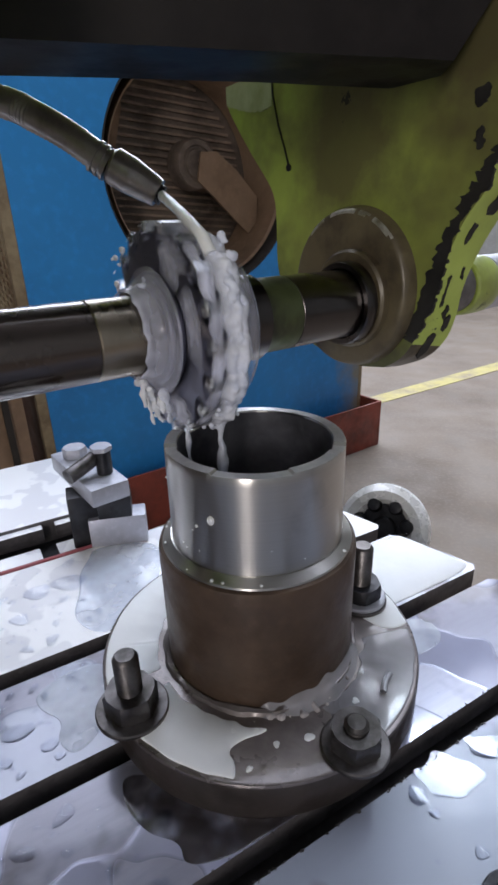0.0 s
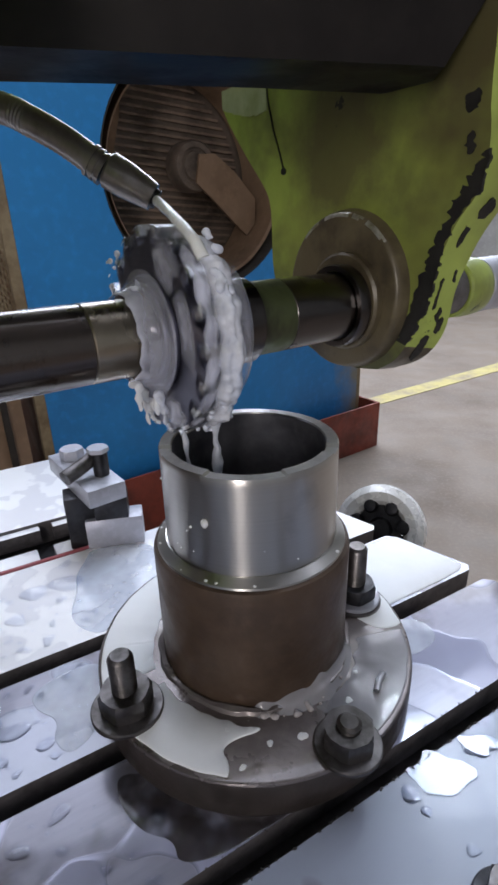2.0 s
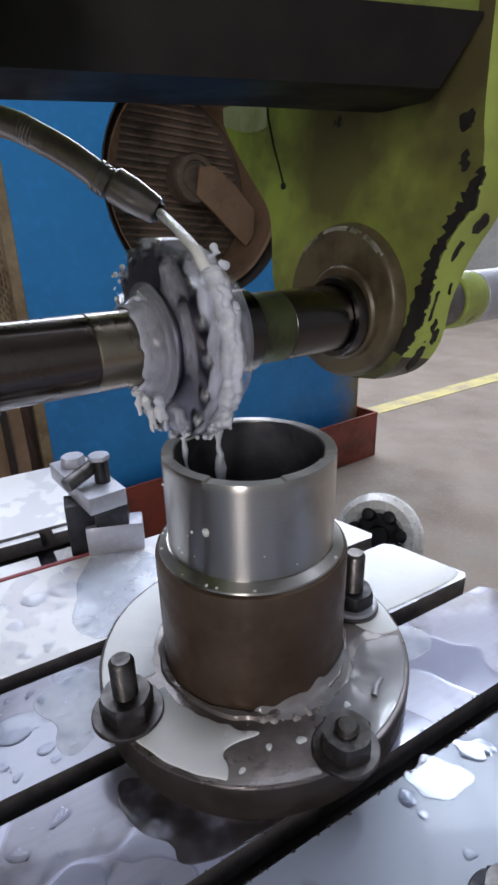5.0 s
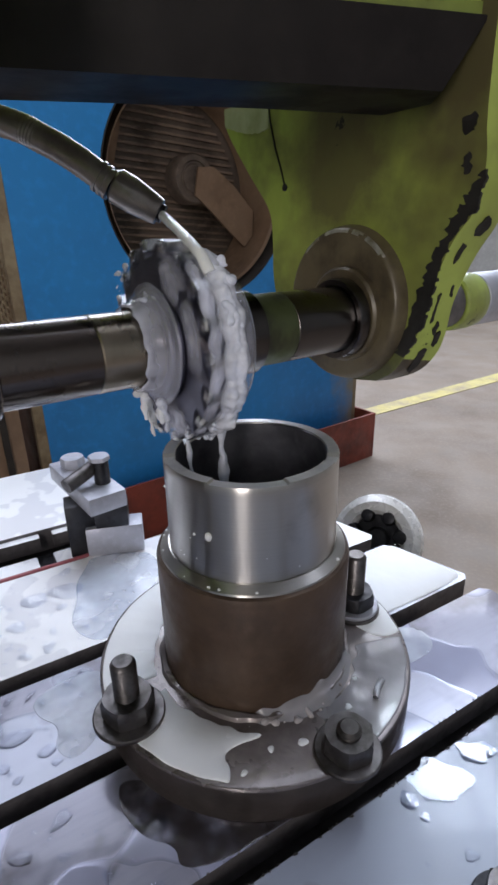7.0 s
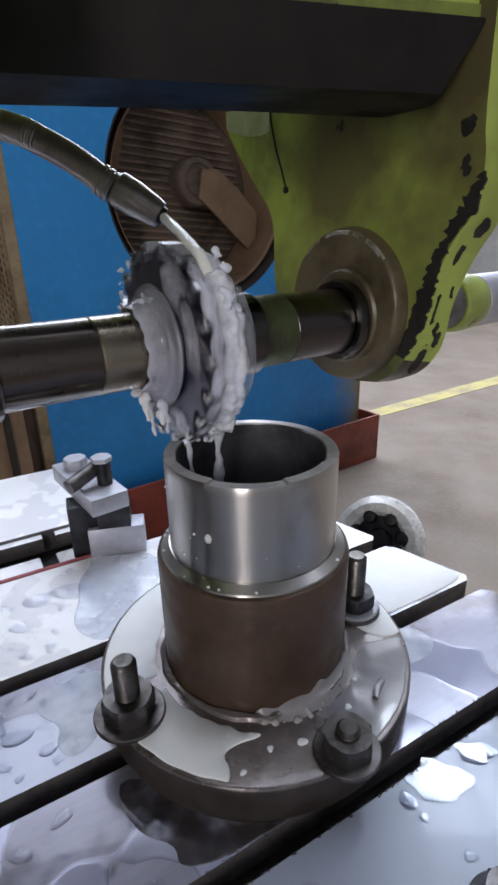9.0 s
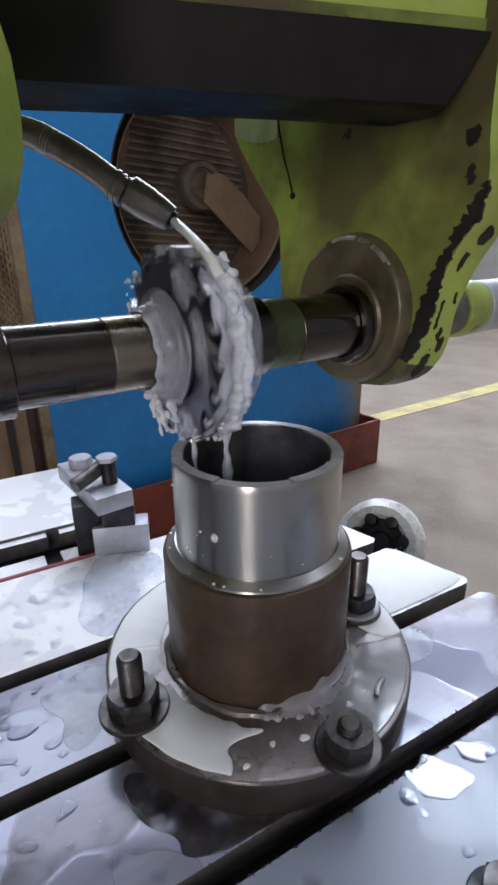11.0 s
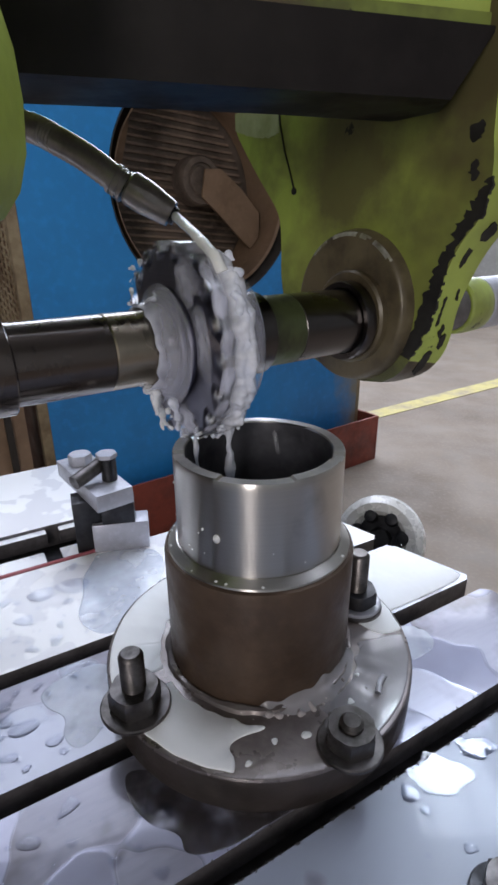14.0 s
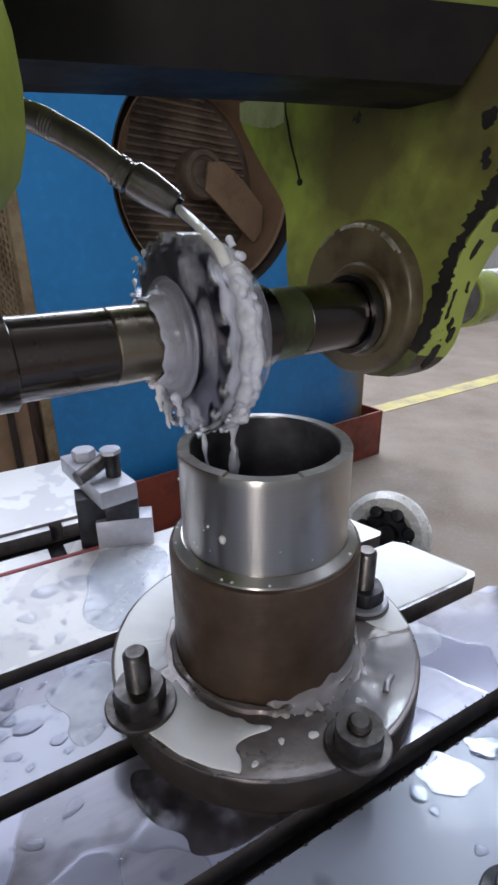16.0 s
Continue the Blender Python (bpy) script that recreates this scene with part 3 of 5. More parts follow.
def build_table():
    t = thing("milling_table", "wet steel milling table with T-slots, coolant spread on it", "machine table", TM)
    edges = [-0.42, SLOTS[2] - HALF, SLOTS[2] + HALF, SLOTS[1] - HALF, SLOTS[1] + HALF, SLOTS[0] - HALF, SLOTS[0] + HALF, 0.240]
    for i, (a, b) in enumerate(zip(edges[::2], edges[1::2])):
        x0 = UNSEEN_X if i else -0.75
        poly = [(x0, a), (end_x(a) - 0.006, a), (end_x(a), a + 0.006), (end_x(b), b - 0.008), (end_x(b) - 0.008, b), (x0, b)]
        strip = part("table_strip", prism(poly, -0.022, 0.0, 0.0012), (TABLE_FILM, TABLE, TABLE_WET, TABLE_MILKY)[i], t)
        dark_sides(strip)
        # unseen dark ends, added to darken what the tube mirrors on its left
        if i:
            part("dry_strip", box(-0.75, UNSEEN_X - 0.0002, a, b, -0.022, 0.0, 0.0012), SLOT, t, "unseen dark end of the table strip, added to darken the tube's reflection")
    # the wide foot of each T-slot
    for a, b in zip(edges[:-1:2], edges[1::2]):
        part("slot_neck", box(-0.75, end_x(b) - 0.03, a + 0.012, b - 0.012, -0.036, -0.0222), SLOT, t)
    part("table_bed", box(-0.75, 0.20, -0.41, 0.23, -0.11, -0.0362, 0.003), SLOT, t)
    part("saddle", box(-0.55, 0.12, -0.36, 0.20, -0.30, -0.1102, 0.006), GREEN_DARK, t)
    part("knee", box(-0.38, 0.0, -0.30, 0.14, FLOOR, -0.3002, 0.01), GREEN_DARK, t)
    # stepped ledge and apron along the back
    part("gutter", box(-0.75, -0.03, 0.2405, 0.345, -0.05, -0.030, 0.001), BLACK, t)
    for x0, x1 in ((-0.75, -0.125), (-0.108, -0.02)):
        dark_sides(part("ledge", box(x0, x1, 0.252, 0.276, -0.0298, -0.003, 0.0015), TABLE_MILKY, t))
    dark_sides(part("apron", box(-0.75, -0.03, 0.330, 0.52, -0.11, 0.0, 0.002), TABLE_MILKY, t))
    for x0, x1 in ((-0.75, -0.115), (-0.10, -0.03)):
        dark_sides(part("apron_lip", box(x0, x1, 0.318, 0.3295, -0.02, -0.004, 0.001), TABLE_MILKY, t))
    # red line along the strip's back edge
    part("red_edging", sweep([(-0.75, 0.243, 0.0005), (-0.05, 0.243, 0.0005)], 0.0022, 8, step=0.1), REDLINE, t, "thin red sheath along the table edge")


# ---- the workpiece ----
TOP, STEP, FL = 0.2005, 0.1275, 0.0312
NOTCHES = ((150, 10, 0.0045), (196, 8, 0.0022), (267, 24, 0.0012), (341, 7, 0.0022))


def notch_top(a, r, z):
    if z < TOP - 0.0013:
        return z
    deg = math.degrees(a)
    for c, h, d in NOTCHES:
        if abs((deg - c + 180) % 360 - 180) < h:
            return z - d
    return z


def build_workpiece():
    w = thing("flanged_tube", "turned steel tube with brown collar on a round bolted flange", "workpiece")
    fl = [(0.049, 0.0005), (0.1195, 0.0005), (0.1205, 0.002), (0.121, 0.004), (0.121, FL - 0.0022), (0.1203, FL - 0.0006), (0.1188, FL), (0.049, FL)]
    flange = part("flange", lathe(fl, 96, True), FLANGE, w, "dark flame-cut steel flange, wet")
    # shade on the upright edge is put into a darker colour
    flange.data.materials.append(FLANGE_SHADE)
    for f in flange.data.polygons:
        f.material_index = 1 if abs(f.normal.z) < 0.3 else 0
    low = [(0.049, FL), (0.0695, FL), (0.0702, FL + 0.002), (0.0703, STEP - 0.004), (0.0694, STEP - 0.001), (0.0672, STEP), (0.049, STEP)]
    part("collar", lathe(low, 96, True), RUST, w, "brown scaled unmachined collar")
    part("shoulder", lathe([(0.0601, STEP), (0.0672, STEP + 0.0002), (0.0668, STEP + 0.0016), (0.064, STEP + 0.0035), (0.0612, STEP + 0.0055), (0.0601, STEP + 0.0055)], 96, True), STEEL_BRIGHT, w, "bright turned shoulder")
    tube = [(0.0600, STEP), (0.0600, TOP - 0.0075), (0.0600, TOP - 0.0065), (0.0600, TOP - 0.0012), (0.0594, TOP), (0.0520, TOP), (0.0513, TOP - 0.0012), (0.0513, TOP - 0.0065), (0.0513, TOP - 0.0075), (0.0513, FL + 0.002)]
    part("tube", lathe(tube, 240, False, notch_top), STEEL_BRIGHT, w, "bright turned tube with notches milled in its rim", smooth=28)
    rim = w.children[-1].data
    rim.materials.append(RIM)
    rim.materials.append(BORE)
    # rim faces paler steel, bore faces darker
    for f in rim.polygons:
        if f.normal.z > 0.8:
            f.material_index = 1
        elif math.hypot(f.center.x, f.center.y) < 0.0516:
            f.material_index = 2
    # weld bead round the foot
    weld = sweep([(0.0718 * math.cos(TAU * i / 40), 0.0718 * math.sin(TAU * i / 40), FL + 0.0006) for i in range(41)], lambda u: 0.0034 + 0.0005 * math.sin(u * 90) + 0.0006 * math.sin(u * 37), 8, step=0.003)
    part("weld_bead", lumpy(weld, 0.0012, 110), FLANGE, w, "uneven weld bead")
    # chips of swarf lie on the flange
    for i, (x, y, rz, l) in enumerate(((0.0880, -0.051, 62, 0.017),)):
        sw = sweep([(-l / 2, 0, 0.0022), (0, 0.001, 0.003), (l / 2, 0, 0.0024)], 0.0022, 8, step=0.003)
        solo("swarf_chip", sw, TIP, "small bright curl of steel swarf on the flange", "swarf", pose(x, y, FL - 0.0003, 0, 0, rz))


def build_studs():
    def washer(r):
        return lathe([(0.0085, 0), (r - 0.0005, 0), (r, 0.0008), (r, 0.0028), (r - 0.0008, 0.0034), (0.0085, 0.0034)], 48, True)

    s = thing("clamp_stud", "oily clamping stud with hexagon nut and washer on the flange", "clamp bolt", group="studs round the flange")
    part("washer", washer(0.0245), BOLT, s)
    part("nut", hexa(0.0182, 0.0034, 0.0185), BOLT, s)
    part("stud", thread(0.0086, -0.02, 0.0480), BOLT, s)
    s.matrix_world = pose(-0.0868, -0.0665, FL, 0, 0, 22)
    copy_thing(s, pose(-0.0560, 0.0930, FL, 0, 0, 0))
    # the one beyond the tube, longer, on two washers
    s3 = thing("clamp_stud", "tall clamping stud with a black nut on two washers", "clamp bolt", pose(0.0860, 0.0375, FL, 0, 0, 34), group="studs round the flange")
    part("washer", washer(0.0225), BOLT, s3)
    part("washer", turn_bm(washer(0.0215), pose(0, 0, 0.0036)), ZINC, s3, "bright upper washer")
    part("nut", hexa(0.0178, 0.0072, 0.0200), BLACK, s3, "black hexagon nut")
    part("stud", thread(0.0088, -0.02, 0.0560), BOLT, s3)
    # the short one
    s2 = thing("clamp_stud", "short clamping stud cut level with its hexagon nut", "clamp bolt", pose(0.0575, -0.0968, FL, 0, 0, 20), group="studs round the flange")
    part("washer", washer(0.0215), BOLT, s2)
    part("nut", hexa(0.0168, 0.0034, 0.0170), BOLT, s2)
    part("stud", thread(0.0078, -0.02, 0.0215), BOLT, s2)
    # a large nut standing on the table close by
    n = thing("table_nut", "dark round-shouldered nut standing on the table", "nut", pose(0.128, -0.176, 0.0))
    part("flange_washer", lathe([(0, 0), (0.021, 0), (0.0215, 0.001), (0.0215, 0.014), (0.0205, 0.016), (0, 0.016)], 40), BLACK, n)
    part("nut", hexa(0.0165, 0.016, 0.030), BOLT, n)


def build_swarf():
    """Fine chips along the lips of the near slot."""
    rnd, bm = random.Random(21), bmesh.new()
    for i in range(130):
        x = rnd.uniform(-0.10, 0.20)
        y = SLOTS[2] + (HALF + abs(rnd.gauss(0, 0.0009)) - 0.0006) * (1 if rnd.random() < 0.35 else -1)
        if (TM @ Vector((x, y, 0))).length < 0.123:
            continue
        l, w, a = rnd.uniform(0.0004, 0.0012), rnd.uniform(0.0002, 0.0005), rnd.uniform(0, math.pi)
        c, d = math.cos(a), math.sin(a)
        q = [bm.verts.new((x + u * l * c - v * w * d, y + u * l * d + v * w * c, 0.0003 + h * w * 2)) for u, v, h in ((-1, -1, 0), (1, -1, 0), (1, 1, 0), (-1, 1, 0), (-0.7, -0.6, 1), (0.7, -0.6, 0.6), (0.7, 0.6, 0.8), (-0.7, 0.6, 1))]
        for k in ((0, 3, 2, 1), (4, 5, 6, 7), (0, 1, 5, 4), (1, 2, 6, 5), (2, 3, 7, 6), (3, 0, 4, 7)):
            bm.faces.new([q[j] for j in k])
    solo("swarf", bm, BOLT, "fine dark steel swarf along the lips of a table slot", "swarf", TM, kind="stuff")


def build_clamp():
    c = thing("strap_clamp", "grey steel strap clamp with hexagon bolts on a black packing block", "clamp", pose(-0.003, -0.006, 0))
    part("packing_block", turn_bm(box(-0.016, 0.018, -0.014, 0.016, 0.0002, 0.0628, 0.0015), pose(-0.190, 0.193, 0, 0, 0, 20)), BLACK, c, "tall black packing block")
    part("strap", turn_bm(box(-0.061, 0.061, -0.021, 0.021, 0.063, 0.083, 0.0015), pose(-0.186, 0.2150, 0, 0, 0, -52)), ZINC, c)
    part("foot_block", turn_bm(box(-0.031, 0.031, -0.0135, 0.0135, 0.0002, 0.035, 0.0015), pose(-0.1535, 0.1945, 0, 0, 0, 11)), ZINC, c, "low grey packing block")
    part("pad", turn_bm(box(-0.018, 0.018, -0.012, 0.012, 0.0352, 0.0628, 0.001), pose(-0.154, 0.192, 0, 0, 0, 11)), BLACK, c)
    part("bolt_head", turn_bm(hexa(0.0140, 0.0832, 0.095), pose(-0.208, 0.243, 0, 0, 0, 12)), ZINC, c, "bright hexagon bolt head")
    part("bolt_head", turn_bm(hexa(0.0120, 0.109, 0.114), pose(-0.163, 0.200, 0.0, 0, 0, 5)), ZINC, c)
    part("bolt_shank", turn_bm(lathe([(0, 0.0832), (0.0085, 0.0832), (0.0085, 0.109), (0, 0.109)], 20), pose(-0.161, 0.197, 0)), BLACK, c)
    part("handle_rod", sweep([(-0.192, 0.170, 0.0915), (-0.176, 0.192, 0.098), (-0.162, 0.212, 0.106)], 0.0083, 14, step=0.01), BOLT, c, "dark round rod across the strap")


def build_handwheel():
    h = thing("handwheel", "chromed handwheel with a scalloped inner grip beyond the table", "handwheel", pose(0.176, 0.300, -0.067) @ pose(0, 0, 0, 62, 0, -30) @ Matrix.Scale(0.665, 4))
    rim = lathe([(0.052, -0.012), (0.072, -0.020), (0.088, -0.016), (0.095, -0.002), (0.092, 0.014), (0.078, 0.022), (0.060, 0.018), (0.052, 0.008)], 72, True)
    part("rim", rim, CHROME, h)
    part("dish", lathe([(0, -0.012), (0.053, -0.010), (0.053, -0.004), (0, -0.005)], 40), BLACK, h)
    for i in range(7):
        a = TAU * i / 7 + 0.3
        part("scallop", turn_bm(lathe([(0, 0), (0.014, 0), (0.016, 0.006), (0.012, 0.016), (0, 0.018)], 18), pose(0.052 * math.cos(a), 0.052 * math.sin(a), 0.004)), BLACK, h)
    part("hub", lathe([(0, -0.02), (0.026, -0.02), (0.026, -0.002), (0.020, 0.003), (0, 0.003)], 24), BLACK, h)
    part("shaft", sweep([(0, 0, -0.01), (-0.03, -0.02, -0.09), (-0.06, -0.03, -0.16)], 0.012, 12, step=0.03), BLACK, h)


# ---- arbor, cutter and its supports: the arbor runs along local x ----
ARBOR_TURN, AX_N, AX_Z = 35.5, 0.046, 0.269
AM = pose(0, 0, 0, 0, 0, ARBOR_TURN)
AXIS = AM @ pose(0, AX_N, AX_Z)
ALONG = pose(0, 0, 0, 0, 90, 0)
CUT0, CUT1 = -0.040, -0.017


def collar(r, x0, x1, c=0.0008):
    return turn_bm(lathe([(0.0, x0), (r - c, x0), (r, x0 + c), (r, x1 - c), (r - c, x1), (0.0, x1)], 56), ALONG)


def build_arbor():
    a = thing("milling_arbor", "oily milling arbor with spacer collars and a toothed side cutter", "milling arbor", AXIS)
    part("spacer_collar", collar(0.0285, -0.175, -0.1445), STEEL_DARK, a)
    part("spacer_collar", collar(0.0243, -0.1443, -0.087), STEEL_DARK, a)
    part("spacer_collar", collar(0.0243, -0.0868, -0.0585), STEEL_COLLAR, a, "paler worn steel spacer collar")
    part("spacer_collar", collar(0.0275, -0.0583, CUT0 - 0.0002), STEEL_DARK, a)
    part("spacer_collar", collar(0.0300, CUT1 + 0.0047, 0.030), STEEL_BLACK, a)
    part("spacer_collar", collar(0.0264, 0.0302, 0.0600, 0.0003), COLLAR_GREEN, a, "collar with worn green paint")
    part("spacer_collar", collar(0.0264, 0.0602, 0.136, 0.0003), STEEL_BLACK, a)
    part("arbor_end", collar(0.0235, 0.215, 0.2698), SLOT, a, "dull grey arbor end")
    part("end_nut", turn_bm(lathe([(0.0, 0.270), (0.0250, 0.270), (0.0268, 0.2720), (0.0276, 0.2800), (0.0276, 0.2950), (0.0268, 0.3040), (0.0250, 0.3070), (0.0, 0.3070)], 48), ALONG), GREEN_CLEAN, a, "bright green painted round nut")
    part("arbor_end", collar(0.0262, 0.3072, 0.42), ZINC, a)
    n, bm = 18, bmesh.new()
    rows = []
    for x, s in ((CUT0 + 0.001, 0.985), (CUT0 + 0.003, 1.0), (CUT1 - 0.003, 1.0), (CUT1 - 0.001, 0.985)):
        ring = []
        for i in range(n):
            b = TAU * i / n
            for f, r in ((0.0, 0.0555), (0.25, 0.0540), (0.55, 0.0570), (0.80, 0.0630), (0.97, 0.0650)):
                t = b + f * TAU / n + 40 * (x + 0.0285) * 0.12
                ring.append(bm.verts.new((x, r * s * math.cos(t), r * s * math.sin(t))))
        rows.append(ring)
    m = len(rows[0])
    for p, q in zip(rows, rows[1:]):
        for i in range(m):
            bm.faces.new((p[i], p[(i + 1) % m], q[(i + 1) % m], q[i]))
    for ring, x in ((rows[0], CUT0), (rows[-1], CUT1)):
        hub = [bm.verts.new((x, v.co.y * 0.045 / math.hypot(v.co.y, v.co.z), v.co.z * 0.045 / math.hypot(v.co.y, v.co.z))) for v in ring]
        for i in range(m):
            bm.faces.new((ring[i], ring[(i + 1) % m], hub[(i + 1) % m], hub[i]))
        bm.faces.new(hub)
    cut = part("side_cutter", bm, CUTTER, a, "dark toothed side-and-face milling cutter", smooth=25)
    part("hub_ring", collar(0.0370, CUT0 - 0.0042, CUT0 - 0.0001, 0.0012), CUTTER, a)
    part("hub_ring", collar(0.0325, CUT0 - 0.0080, CUT0 - 0.0044, 0.0010), CUTTER, a)
    part("hub_ring", collar(0.0380, CUT1 + 0.0002, CUT1 + 0.0045, 0.0012), CUTTER, a)
    tip = box(CUT0 - 0.0004, CUT1 + 0.0004, -0.004, 0.0005, 0.0, 0.0070, 0.0004, 1)
    mesh = finish(tip, "tooth", TIP)
    for i in range(n):
        ob = new("tooth", mesh)
        ob.parent = cut
        b = 360 * (i + 0.97) / n
        ob.matrix_basis = pose(0, 0, 0, b - 90, 0, 0) @ pose(0, 0, 0.0588)
    # white beads at the tooth tips stand in for their highlights
    bead = bmesh.new()
    bmesh.ops.create_icosphere(bead, subdivisions=1, radius=0.0015, matrix=Matrix.Diagonal((1.3, 0.7, 1.0, 1)))
    bead = finish(bead, "tip", MILK, 80)
    for i in range(n):
        ob = new("tip", bead)
        ob.parent = cut
        ob.matrix_basis = pose(0, 0, 0, 360 * (i + 0.93) / n - 90, 0, 0) @ pose(CUT0 + 0.001, 0, 0.0640)
    return a


# the hanging support's cast outline: across (n) and up (z) of its front face, then of its wider back
SUPPORT_LEFT = [(0.244, 0.452), (0.2440, 0.436), (0.2221, 0.4103), (0.1995, 0.3862), (0.1775, 0.3652), (0.1673, 0.3510), (0.1650, 0.328), (0.1650, 0.292), (0.152, 0.256), (0.130, 0.231), (0.108, 0.2205), (0.080, 0.2150), (0.045, 0.2130)]
SUPPORT_FRONT = [(0.0225, 0.2165), (0.0045, 0.2270), (-0.0085, 0.2480), (-0.0185, 0.2690), (-0.0240, 0.2900), (-0.0285, 0.3120), (-0.0375, 0.3320), (-0.0515, 0.3480), (-0.0545, 0.3770), (-0.0485, 0.4044), (-0.0475, 0.560)]
SUPPORT_BACK = [(0.0291, 0.2113), (0.0000, 0.2240), (-0.0155, 0.2425), (-0.0210, 0.2610), (-0.0225, 0.2800), (-0.0295, 0.3010), (-0.0391, 0.3217), (-0.0530, 0.3420), (-0.0630, 0.3750), (-0.0650, 0.4044), (-0.0650, 0.560)]
SUPPORT_TOP = [(0.12, 0.560), (0.12, 0.452)]
BARE_IN = [(-0.0550, 0.3720), (-0.0482, 0.3650), (-0.0385, 0.3520), (-0.0265, 0.3310), (-0.0195, 0.3130), (-0.0115, 0.2918), (-0.0040, 0.2640), (0.0050, 0.2440)]
BARE_OUT = [(-0.0542, 0.3690), (-0.0530, 0.3510), (-0.0395, 0.3360), (-0.0312, 0.3210), (-0.0268, 0.3060), (-0.0230, 0.2830), (-0.0160, 0.2620), (-0.0050, 0.2410)]


def along(points, per):
    """Points set closer along a broken line."""
    out = []
    for (a, b), (c, d) in zip(points, points[1:]):
        out += [(a + (c - a) * k / per, b + (d - b) * k / per) for k in range(per)]
    return out + [points[-1]]


def rounded(points, times=2, closed=True):
    """Corners cut over and over, so that an outline flows."""
    for _ in range(times):
        out = [] if closed else [points[0]]
        for (a, b), (c, d) in zip(points, points[1:] + (points[:1] if closed else [])):
            out += [(a * 0.75 + c * 0.25, b * 0.75 + d * 0.25), (a * 0.25 + c * 0.75, b * 0.25 + d * 0.75)]
        points = out if closed else out + [points[-1]]
    return points


def flaring(front, back, z0, z1, b):
    """A prism whose two outlines differ."""
    bm = bmesh.new()
    lo = [bm.verts.new((x, y, z0)) for x, y in front]
    hi = [bm.verts.new((x, y, z1)) for x, y in back]
    bm.faces.new(lo[::-1])
    bm.faces.new(hi)
    n = len(front)
    for i in range(n):
        bm.faces.new((lo[i], lo[(i + 1) % n], hi[(i + 1) % n], hi[i]))
    return bevel(bm, b, 3, 40)


def build_supports():
    b = thing("arbor_support", "chipped green cast arbor support hanging from the overarm", "machine bracket", AM)
    swap = Matrix(((0, 0, 1, 0), (1, 0, 0, 0), (0, 1, 0, 0), (0, 0, 0, 1)))
    fine_left = rounded(SUPPORT_LEFT, 2, False)
    front = fine_left + rounded(SUPPORT_FRONT, 2, False) + SUPPORT_TOP
    back = fine_left + rounded(SUPPORT_BACK, 2, False) + SUPPORT_TOP
    bm = flaring(front, back, 0.150, 0.178, 0.004)
    body = part("bracket_body", turn_bm(bm, swap), GREEN, b, "green paint, oil-stained, shade painted in by ram and bearing, chipped to black at the edges", smooth=50)
    body.data.materials.append(GREEN_CLEAN)
    body.data.materials.append(BOSS)
    for f in body.data.polygons:
        f.material_index = (2 if f.center.z < 0.236 else 1) if f.normal.x > -0.85 else 0

    def ragged(points, size, seed):
        return [(n + size * noise.noise(Vector((n * 160, z * 160, seed))) + size * 0.8 * noise.noise(Vector((n * 420, z * 420, seed))), z + size * noise.noise(Vector((n * 200, z * 200, seed + 5)))) for n, z in points]
    poly = ragged(along(BARE_OUT, 14), 0.0022, 1.0) + ragged(along(BARE_IN[::-1], 14), 0.0042, 2.0)
    part("bare_patch", turn_bm(prism(poly, 0.1494, 0.1520), swap), BARE, b, "black bare iron where the paint has chipped away")
    for k, (n, z, r, e) in enumerate(((-0.0385, 0.3990, 0.0058, 1.1), (-0.0400, 0.3760, 0.0036, 1.7))):
        ring = [(n + r * math.cos(TAU * i / 40), z + r * e * math.sin(TAU * i / 40)) for i in range(40)]
        part("bare_patch", turn_bm(prism(ragged(ring, 0.0028, 7.0 + k), 0.1495, 0.1515), swap), BARE, b)
    # chips along the rounded side
    for k, (u, w, l) in enumerate(((0.30, 0.004, 0.009), (0.37, 0.003, 0.020), (0.45, 0.003, 0.008), (0.16, 0.007, 0.022), (0.26, 0.005, 0.012), (0.58, 0.004, 0.020), (0.66, 0.009, 0.014))):
        q = u * (len(SUPPORT_FRONT) - 1)
        i0, fr = int(q), q - int(q)
        mid = [Vector((0.150 + 0.028 * m, (SUPPORT_FRONT, SUPPORT_BACK)[m][i0][0] * (1 - fr) + (SUPPORT_FRONT, SUPPORT_BACK)[m][i0 + 1][0] * fr, (SUPPORT_FRONT, SUPPORT_BACK)[m][i0][1] * (1 - fr) + (SUPPORT_FRONT, SUPPORT_BACK)[m][i0 + 1][1] * fr)) for m in (0, 1)]
        run = Vector((0, SUPPORT_FRONT[i0 + 1][0] - SUPPORT_FRONT[i0][0], SUPPORT_FRONT[i0 + 1][1] - SUPPORT_FRONT[i0][1])).normalized()
        across = (mid[1] - mid[0]).normalized()
        out = across.cross(run).normalized()
        out = out if out.y < 0 else -out
        at = mid[0].lerp(mid[1], (0.55, 0.3, 0.75, 0.5, 0.7, 0.4, 0.6)[k])
        ring = [(l * 0.6 * math.cos(TAU * i / 36), w * 0.6 * math.sin(TAU * i / 36)) for i in range(36)]
        m = Matrix((run, across, out)).transposed().to_4x4()
        m.translation = at - out * 0.0004
        part("bare_patch", turn_bm(prism(ragged(ring, 0.0022, 20.0 + k), -0.0006, 0.0009), m), BARE, b)
    block = ragged(along([(0.2436, 0.4520), (0.1719, 0.4520), (0.1707, 0.4257), (0.188, 0.4235), (0.2100, 0.4265), (0.2255, 0.4310), (0.2430, 0.4362)], 8), 0.0012, 40.0)
    part("clamp_block", turn_bm(prism(block, 0.1493, 0.1515), swap), PALE, b, "pale worn green block bolted on top")
    seam = [(0.1715, 0.452), (0.1690, 0.4330), (0.1615, 0.4094), (0.1528, 0.3908), (0.1470, 0.3765)]
